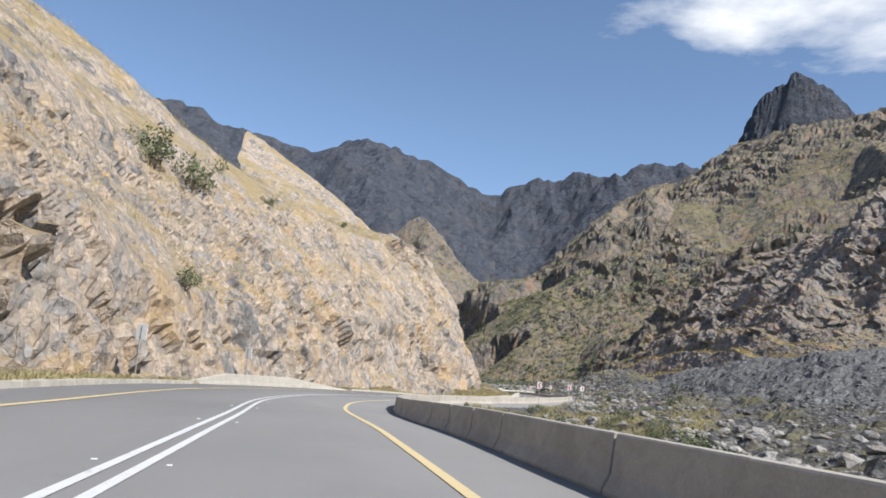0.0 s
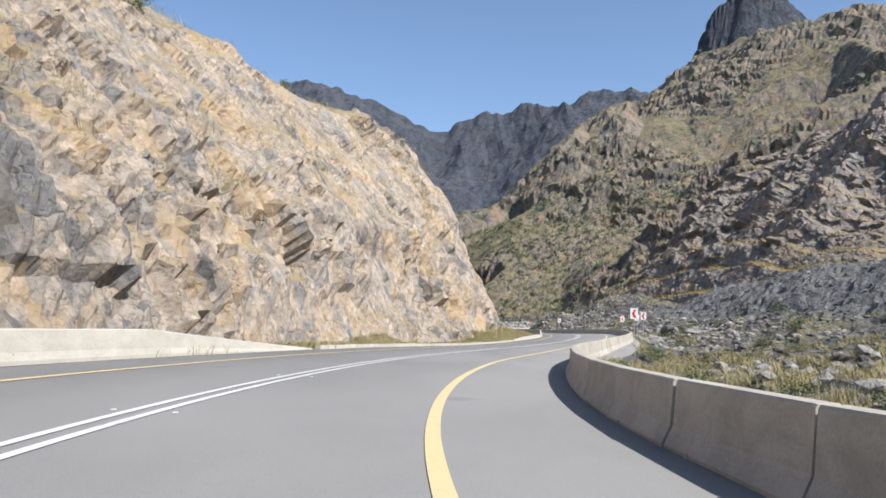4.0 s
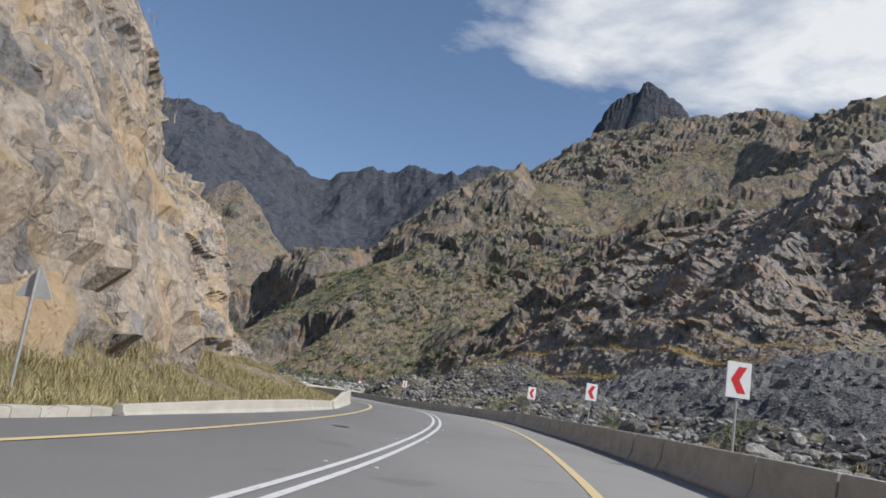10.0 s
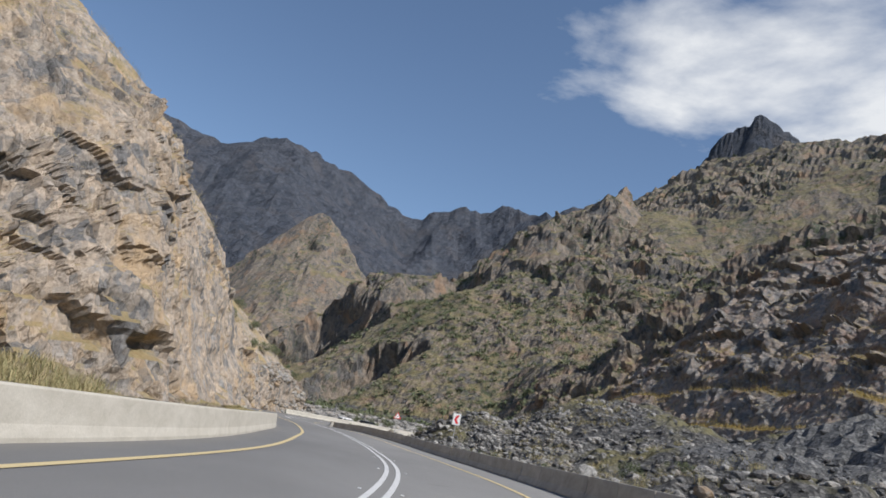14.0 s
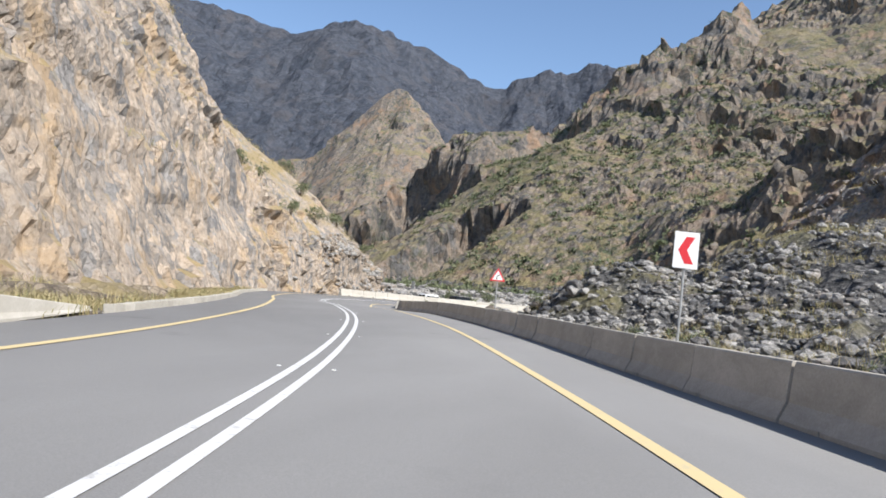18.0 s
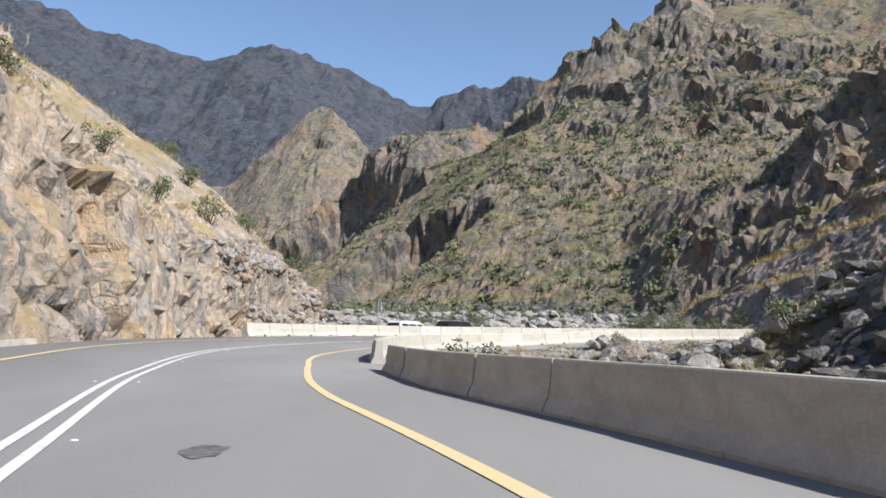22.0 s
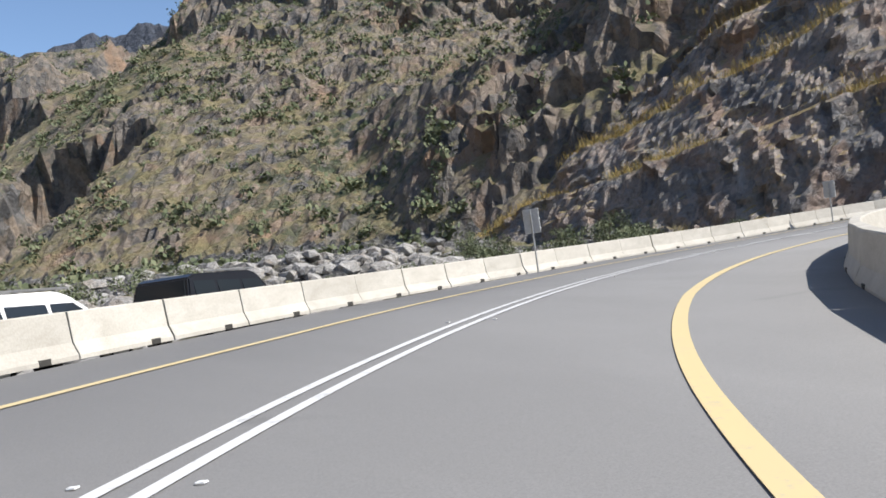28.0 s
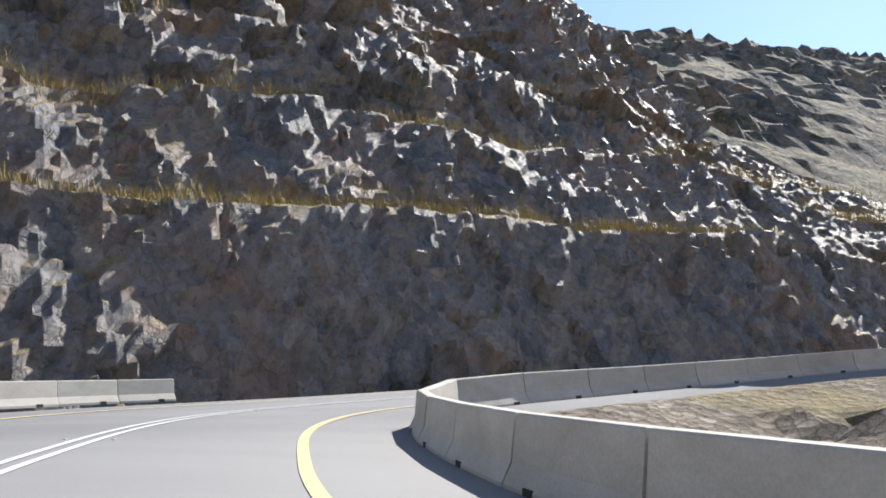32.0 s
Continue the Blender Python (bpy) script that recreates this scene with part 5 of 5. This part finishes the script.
def shape_bm(pts, y, thick):
    """A flat plate with the outline pts (x, z), its face at -y."""
    bm = bmesh.new()
    f = bm.faces.new([bm.verts.new((a, y, b)) for a, b in pts])
    ext = bmesh.ops.extrude_face_region(bm, geom=[f])
    bmesh.ops.translate(bm, vec=(0, thick, 0), verts=[v for v in ext["geom"] if isinstance(v, bmesh.types.BMVert)])
    bmesh.ops.recalc_face_normals(bm, faces=bm.faces)
    return bm


def chevron_sign(x, y, top, heading, label, back=False):
    """Panel facing the oncoming lane; heading: degrees clockwise from +y that the driver looks along."""
    z = ground_at(x, y) - 0.2
    h = top - z
    ob = new("chevron_sign")
    part("post", pole_bm(h - 0.1), M_STEEL, ob)
    w, ph = 0.66, 0.98
    c = h - ph / 2
    bm = box_bm(w, 0.03, ph, 0.008)
    bmesh.ops.translate(bm, vec=(0, -0.06, c), verts=bm.verts)
    part("panel", bm, M_SIGNW, ob)
    a, b = 0.21, 0.36
    t = 0.23
    pts = [(-a, c), (a - t, c + b), (a, c + b), (-a + t, c), (a, c - b), (a - t, c - b)]
    bm = bmesh.new()
    vs = [bm.verts.new((px_, -0.0795, pz_)) for px_, pz_ in pts]
    bm.faces.new((vs[0], vs[1], vs[2], vs[3]))
    bm.faces.new((vs[0], vs[3], vs[4], vs[5]))
    bmesh.ops.recalc_face_normals(bm, faces=bm.faces)
    part("chevron", bm, M_SIGNR, ob, "red chevron pointing along the bend")
    bm = box_bm(w - 0.03, 0.012, ph - 0.03)
    bmesh.ops.translate(bm, vec=(0, -0.036, c), verts=bm.verts)
    part("backplate", bm, M_SIGNB, ob)
    for dz in (-0.25, 0.25):
        bm = box_bm(0.12, 0.10, 0.04)
        bmesh.ops.translate(bm, vec=(0, 0.0, c + dz), verts=bm.verts)
        part("clamp", bm, M_STEEL, ob)
    ob.matrix_world = pose(x, y, z, 0, rng.uniform(-2, 2), -heading + (180 if back else 0))
    tagged(ob, label, "road sign", "chevron signs on the bends")
    return ob


CH = "white chevron sign with a red arrow on a steel post"
for x, y, top, hd in ((14.6, 122.6, 4.65, 14), (23.0, 147.0, 5.2, 14), (29.6, 171.6, 5.75, 10), (32.6, 190.0, 6.05, 6), (32.9, 247.2, 7.3, 2)):
    chevron_sign(x, y, top, hd, CH)
CHB = "chevron sign seen from its bare grey back"
for x, y, top, hd in ((21.6, 342.6, 8.7, 40), (43.2, 355.6, 8.6, 50), (66.9, 359.2, 8.9, 75)):
    chevron_sign(x, y, top, hd, CHB, True)


def triangle_sign(x, y, top, heading, label, back=False):
    z = ground_at(x, y) - 0.2
    h = top - z
    ob = new("warning_sign")
    part("post", pole_bm(h - 0.15, 0.04), M_STEEL, ob)
    s_ = 0.9
    zb = h - s_ * 0.866

    def tri(k):
        cz = zb + s_ * 0.2887
        return [(-s_ / 2 * k, cz - s_ * 0.2887 * k), (s_ / 2 * k, cz - s_ * 0.2887 * k), (0, cz + s_ * 0.5774 * k)]

    part("panel", shape_bm(tri(1.0), -0.075, 0.02), M_SIGNB, ob)
    part("border", shape_bm(tri(0.99), -0.080, 0.004), M_SIGNR, ob)
    part("face", shape_bm(tri(0.70), -0.085, 0.004), M_SIGNW, ob)
    cz = zb + s_ * 0.25
    bm = bmesh.new()
    w = 0.055
    line = [(-0.05, cz - 0.13), (-0.05, cz + 0.0), (-0.03, cz + 0.07), (0.02, cz + 0.115), (0.10, cz + 0.12)]
    prev = None
    for i, (a, b) in enumerate(line):
        d = Vector((line[min(i + 1, 4)][0] - line[max(i - 1, 0)][0], line[min(i + 1, 4)][1] - line[max(i - 1, 0)][1])).normalized()
        n = Vector((-d.y, d.x)) * w / 2
        cur = [bm.verts.new((a + n.x, -0.0875, b + n.y)), bm.verts.new((a - n.x, -0.0875, b - n.y))]
        if prev:
            bm.faces.new((prev[0], prev[1], cur[1], cur[0]))
        prev = cur
    part("bend_arrow", bm, M_SIGNK, ob, "black bend arrow")
    ob.matrix_world = pose(x, y, z, 0, 0, -heading + (180 if back else 0))
    tagged(ob, label, "road sign")
    return ob


triangle_sign(29.6, 272.4, 7.45, -4, "red-bordered triangular bend warning sign on a steel post")
triangle_sign(5.2, 147.0, 4.85, 16, "triangular warning sign seen from its grey back", True)
chevron_sign(-17.9, 73.4, 4.5, 10, "grey-backed road sign beside the rock cut", True)
chevron_sign(-18.6, 48.8, 4.4, 0, "grey-backed road sign beside the rock cut", True)


# ---- kerb along the rock side ----
def kerb_mesh():
    bm = box_bm(0.34, 0.98, 0.34, 0.025)
    me = bpy.data.meshes.new("kerb_stone")
    bm.to_mesh(me)
    bm.free()
    me.materials.append(M_CONCW)
    return me


KERB = kerb_mesh()
kerb = new("kerb")
tagged(kerb, "pale concrete kerb between road and verge", "kerb", kind="structure")
ranges = [(station(2, -30), station(-9.9, 54)), (KS["l1"] + 1, KS["v0"]), (KS["l3"] + 1, station(16.5, 308))]
for k0, k1 in ranges:
    for k in range(k0, k1, 2):
        p = beside(k, -6.75, 0.02)
        ob = new("kerb_stone", KERB)
        ob.parent = kerb
        ob.matrix_world = pose(p[0], p[1], p[2] + rng.uniform(-0.015, 0.015), rng.uniform(-1, 1), rng.uniform(-2, 2), math.degrees(math.atan2(road_n[k, 1], road_n[k, 0])) + rng.uniform(-1.2, 1.2))

# road studs beside the centre lines
bm = box_bm(0.07, 0.06, 0.014, 0.005)
STUD = bpy.data.meshes.new("road_stud")
bm.to_mesh(STUD)
bm.free()
STUD.materials.append(M_SIGNW)
for k in range(40, K_END - 60, 18):
    for off in (-0.42, 0.42):
        p = beside(k, off, 0.028)
        ob = new("road_stud", STUD)
        ob.matrix_world = pose(p[0], p[1], p[2], 0, 0, math.degrees(math.atan2(road_n[k, 1], road_n[k, 0])))
        tagged(ob, "small white reflective stud beside the centre line", "road stud", "studs along the centre line")


# ---- parked cars beyond the outer barrier ----
M_GLASS = plain("tinted_glass", (0.02, 0.025, 0.03), 0.08, 0, 0.02)
M_TYRE = plain("tyre_rubber", (0.025, 0.025, 0.025), 0.85)
M_RIM = plain("alloy", (0.5, 0.5, 0.5), 0.35, 0.8)
M_WPAINT = plain("white_car_paint", (0.75, 0.75, 0.74), 0.25, 0, 0.03)
M_KPAINT = plain("black_car_paint", (0.018, 0.02, 0.025), 0.2, 0, 0.03)
M_LAMP = plain("lamp_lens", (0.55, 0.55, 0.55), 0.15, 0, 0.05)
M_TAIL = plain("tail_lens", (0.35, 0.02, 0.02), 0.2, 0, 0.05)


def extruded(pts, half, bevel, taper=1.0, split=0.0):
    """Side outline (x forward, z up) given a width; above split the sides lean in."""
    bm = bmesh.new()
    a = [bm.verts.new((x, -half * (taper if z > split else 1), z)) for x, z in pts]
    b = [bm.verts.new((x, half * (taper if z > split else 1), z)) for x, z in pts]
    bm.faces.new(a)
    bm.faces.new(b[::-1])
    for i in range(len(pts)):
        j = (i + 1) % len(pts)
        bm.faces.new((a[j], a[i], b[i], b[j]))
    bmesh.ops.recalc_face_normals(bm, faces=bm.faces)
    if bevel:
        bmesh.ops.bevel(bm, geom=bm.edges[:], offset=bevel, segments=2, affect="EDGES")
    return bm


def suv(x, y, z, turn, paint_, label, long=4.9, high=1.85):
    ob = new("parked_car")
    L2 = long / 2
    body = [(-L2, 0.42), (-L2, 0.98), (-L2 + 0.06, 1.08), (L2 - 1.35, 1.12), (L2 - 0.25, 0.98), (L2, 0.8), (L2, 0.42), (L2 - 0.3, 0.34), (-L2 + 0.3, 0.34)]
    part("body", extruded(body, 0.96, 0.05), paint_, ob)
    cab = [(-L2 + 0.1, 1.06), (-L2 + 0.28, high - 0.14), (-L2 + 0.5, high - 0.05), (L2 - 2.3, high - 0.05), (L2 - 1.95, high - 0.15), (L2 - 1.3, 1.08)]
    cabin = part("cabin", extruded(cab, 0.93, 0.04, 0.86, 1.3), paint_, ob)
    win = [(-L2 + 0.34, 1.16), (-L2 + 0.42, high - 0.2), (L2 - 2.3, high - 0.18), (L2 - 2.1, high - 0.2), (L2 - 1.58, 1.16)]
    cuts = [-L2 + 0.34, -L2 + 1.25, -L2 + 2.25, L2 - 1.58]
    for side in (-1, 1):
        for a, b in zip(cuts, cuts[1:]):
            bm = bmesh.new()
            pts = []
            for xx, zz in ((a + 0.05, 1.16), (b - 0.05, 1.16), (min(b - 0.05, L2 - 2.05), high - 0.2), (max(a + 0.05, -L2 + 0.42), high - 0.2)):
                yy = side * (0.945 if zz < 1.3 else 0.945 * 0.86)
                pts.append(bm.verts.new((xx, yy, zz)))
            f = bm.faces.new(pts)
            ext = bmesh.ops.extrude_face_region(bm, geom=[f])
            bmesh.ops.translate(bm, vec=(0, -side * 0.03, 0), verts=[v for v in ext["geom"] if isinstance(v, bmesh.types.BMVert)])
            bmesh.ops.recalc_face_normals(bm, faces=bm.faces)
            part("side_window", bm, M_GLASS, cabin)
        bm = box_bm(long * 0.42, 0.04, 0.05, 0.012)
        bmesh.ops.translate(bm, vec=(-0.45, side * 0.70, high), verts=bm.verts)
        part("roof_rail", bm, M_RIM, ob)
        bm = box_bm(0.12, 0.2, 0.15, 0.03)
        bmesh.ops.translate(bm, vec=(L2 - 1.62, side * 1.04, 1.18), verts=bm.verts)
        part("wing_mirror", bm, paint_, ob)
        bm = box_bm(0.1, 0.3, 0.16, 0.03)
        bmesh.ops.translate(bm, vec=(L2 - 0.04, side * 0.72, 0.8), verts=bm.verts)
        part("headlight", bm, M_LAMP, ob)
        bm = box_bm(0.08, 0.18, 0.32, 0.02)
        bmesh.ops.translate(bm, vec=(-L2 + 0.02, side * 0.83, 0.92), verts=bm.verts)
        part("tail_light", bm, M_TAIL, ob)
        for wx in (-L2 + 0.95, L2 - 0.95):
            bm = bmesh.new()
            bmesh.ops.create_cone(bm, cap_ends=True, segments=24, radius1=0.37, radius2=0.37, depth=0.24, matrix=Matrix.Translation((wx, side * 0.86, 0.37)) @ Matrix.Rotation(radians(90), 4, "X"))
            bmesh.ops.bevel(bm, geom=bm.edges[:], offset=0.03, segments=1, affect="EDGES")
            wheel = part("wheel", bm, M_TYRE, ob)
            bm = bmesh.new()
            bmesh.ops.create_cone(bm, cap_ends=True, segments=20, radius1=0.23, radius2=0.20, depth=0.03, matrix=Matrix.Translation((wx, side * 0.985, 0.37)) @ Matrix.Rotation(radians(90), 4, "X"))
            part("rim", bm, M_RIM, wheel)
    for nm, xa, za, xb, zb in (("windscreen", L2 - 1.40, 1.16, L2 - 1.93, high - 0.17), ("rear_window", -L2 + 0.11, 1.16, -L2 + 0.27, high - 0.2)):
        bm = bmesh.new()
        fwd = 0.02 if nm == "windscreen" else -0.02
        f = bm.faces.new([bm.verts.new(q) for q in ((xa + fwd, -0.8, za), (xa + fwd, 0.8, za), (xb + fwd, 0.7, zb), (xb + fwd, -0.7, zb))])
        bmesh.ops.recalc_face_normals(bm, faces=bm.faces)
        ext = bmesh.ops.extrude_face_region(bm, geom=[f])
        bmesh.ops.translate(bm, vec=(-fwd * 2, 0, 0), verts=[v for v in ext["geom"] if isinstance(v, bmesh.types.BMVert)])
        part(nm, bm, M_GLASS, cabin)
    ob.matrix_world = pose(x, y, z, 0, 0, turn)
    return tagged(ob, label, "car", "cars parked beyond the barrier")


suv(24.6, 345.8, ground_at(24.6, 345.8) - 0.02, 44, M_WPAINT, "white estate car parked on the gravel behind the barrier", 4.8, 1.7)
suv(29.4, 350.5, ground_at(29.4, 350.5), 40, M_KPAINT, "black off-road car parked on the gravel behind the barrier", 5.0, 1.9)


# broken stone on the spoil heap behind the end of the grey barrier
for nm, n, mt, lab in (("heap_rubble", 1200, M_ROCK_D, "dark blasted stones piled on the spoil heap"), ("heap_rubble", 2400, M_ROCK_L, "pale blasted stones piled on the spoil heap")):
    spots = []
    while len(spots) < n:
        x, y = rng.gauss(47, 9), rng.gauss(288, 16)
        if off_at(x, y) < 8.6 or y > 322 or patchy(x * 0.16, y * 0.16, 33) < 0.38:
            continue
        spots.append((x, y, ground_at(x, y) + 0.05, 0.2 + 0.9 * rng.random() ** 3, rng.uniform(0, 6.28), rng.uniform(-0.5, 0.5)))
    scatter(nm, spots, STONES, mt, lab, "rubble")

# growth on the gravel inside the hairpin
spots = []
while len(spots) < 650:
    k = rng.randrange(station(16.5, 292), station(60, 353))
    x, y, _ = beside(k, 7.1 + abs(rng.gauss(0, 6)))
    if abs(off_at(x, y)) < 7.0 or patchy(x * 0.3, y * 0.3, 44) < 0.4:
        continue
    spots.append((x, y, ground_at(x, y), rng.uniform(0.4, 0.9), rng.uniform(0, 6.28), rng.uniform(-0.2, 0.2)))
scatter("island_grass", spots, TUFTS, M_GRASS, "green and dry grass on the gravel inside the hairpin", "grass")
spots = []
while len(spots) < 1100:
    k = rng.randrange(station(16.5, 292), station(60, 353))
    x, y, _ = beside(k, 7.6 + abs(rng.gauss(0, 6)))
    if abs(off_at(x, y)) < 7.4:
        continue
    size = 0.15 + 0.7 * rng.random() ** 3
    spots.append((x, y, ground_at(x, y) + size * 0.1, size, rng.uniform(0, 6.28), rng.uniform(-0.5, 0.5)))
scatter("island_rubble", spots, STONES, M_ROCK_L, "grey stones on the gravel inside the hairpin", "rubble")

# strip of dry growth at the foot of the dark cut
spots = []
while len(spots) < 900:
    k = rng.randrange(len(toe2) // 6, len(toe2) * 2 // 3)
    o = rng.uniform(-3.4, -0.2)
    x, y = toe2[k, 0] + n2[k, 0] * o, toe2[k, 1] + n2[k, 1] * o
    if abs(off_at(x, y)) < 8.0 or patchy(x * 0.2, y * 0.2, 8) < 0.4:
        continue
    spots.append((x, y, ground_at(x, y), rng.uniform(0.7, 1.5), rng.uniform(0, 6.28), 0))
scatter("foot_grass", spots, TUFTS, M_GRASS, "dry grass at the foot of the dark rock cut", "grass")


# dark repaired spots in the asphalt
def asphalt_spot(x, y, rx, ry, turn, seed):
    r = random.Random(seed)
    bm = bmesh.new()
    n = 18
    k = station(x, y)
    side = -((x - road[k, 0]) * road_n[k, 0] + (y - road[k, 1]) * road_n[k, 1])
    z = road[k, 2] - bank[k] * side + 0.02 * (1 - abs(side) / 6.9) + 0.006
    ring = [bm.verts.new((rx * math.cos(a) * f, ry * math.sin(a) * f, 0)) for a, f in ((2 * math.pi * i / n, r.uniform(0.7, 1.1)) for i in range(n))]
    bm.faces.new(ring)
    me = bpy.data.meshes.new("asphalt_spot")
    bm.to_mesh(me)
    bm.free()
    me.materials.append(M_SPOT)
    ob = new("asphalt_spot", me)
    ob.matrix_world = pose(x, y, z, 0, -math.degrees(math.atan(-bank[k])), turn)
    tagged(ob, "dark worn spot in the grey asphalt", "asphalt spot", kind="structure")


M_SPOT = plain("bitumen_spot", (0.11, 0.108, 0.104), 0.9, 0, 0.6, 14.0)
for i, (x, y, rx, ry) in enumerate(((13.3, 153.3, 0.3, 0.75), (17.6, 159.4, 0.25, 0.5), (20.5, 282.3, 0.22, 0.5), (22.0, 273.4, 0.25, 0.55))):
    asphalt_spot(x, y, rx, ry, 0, 70 + i)
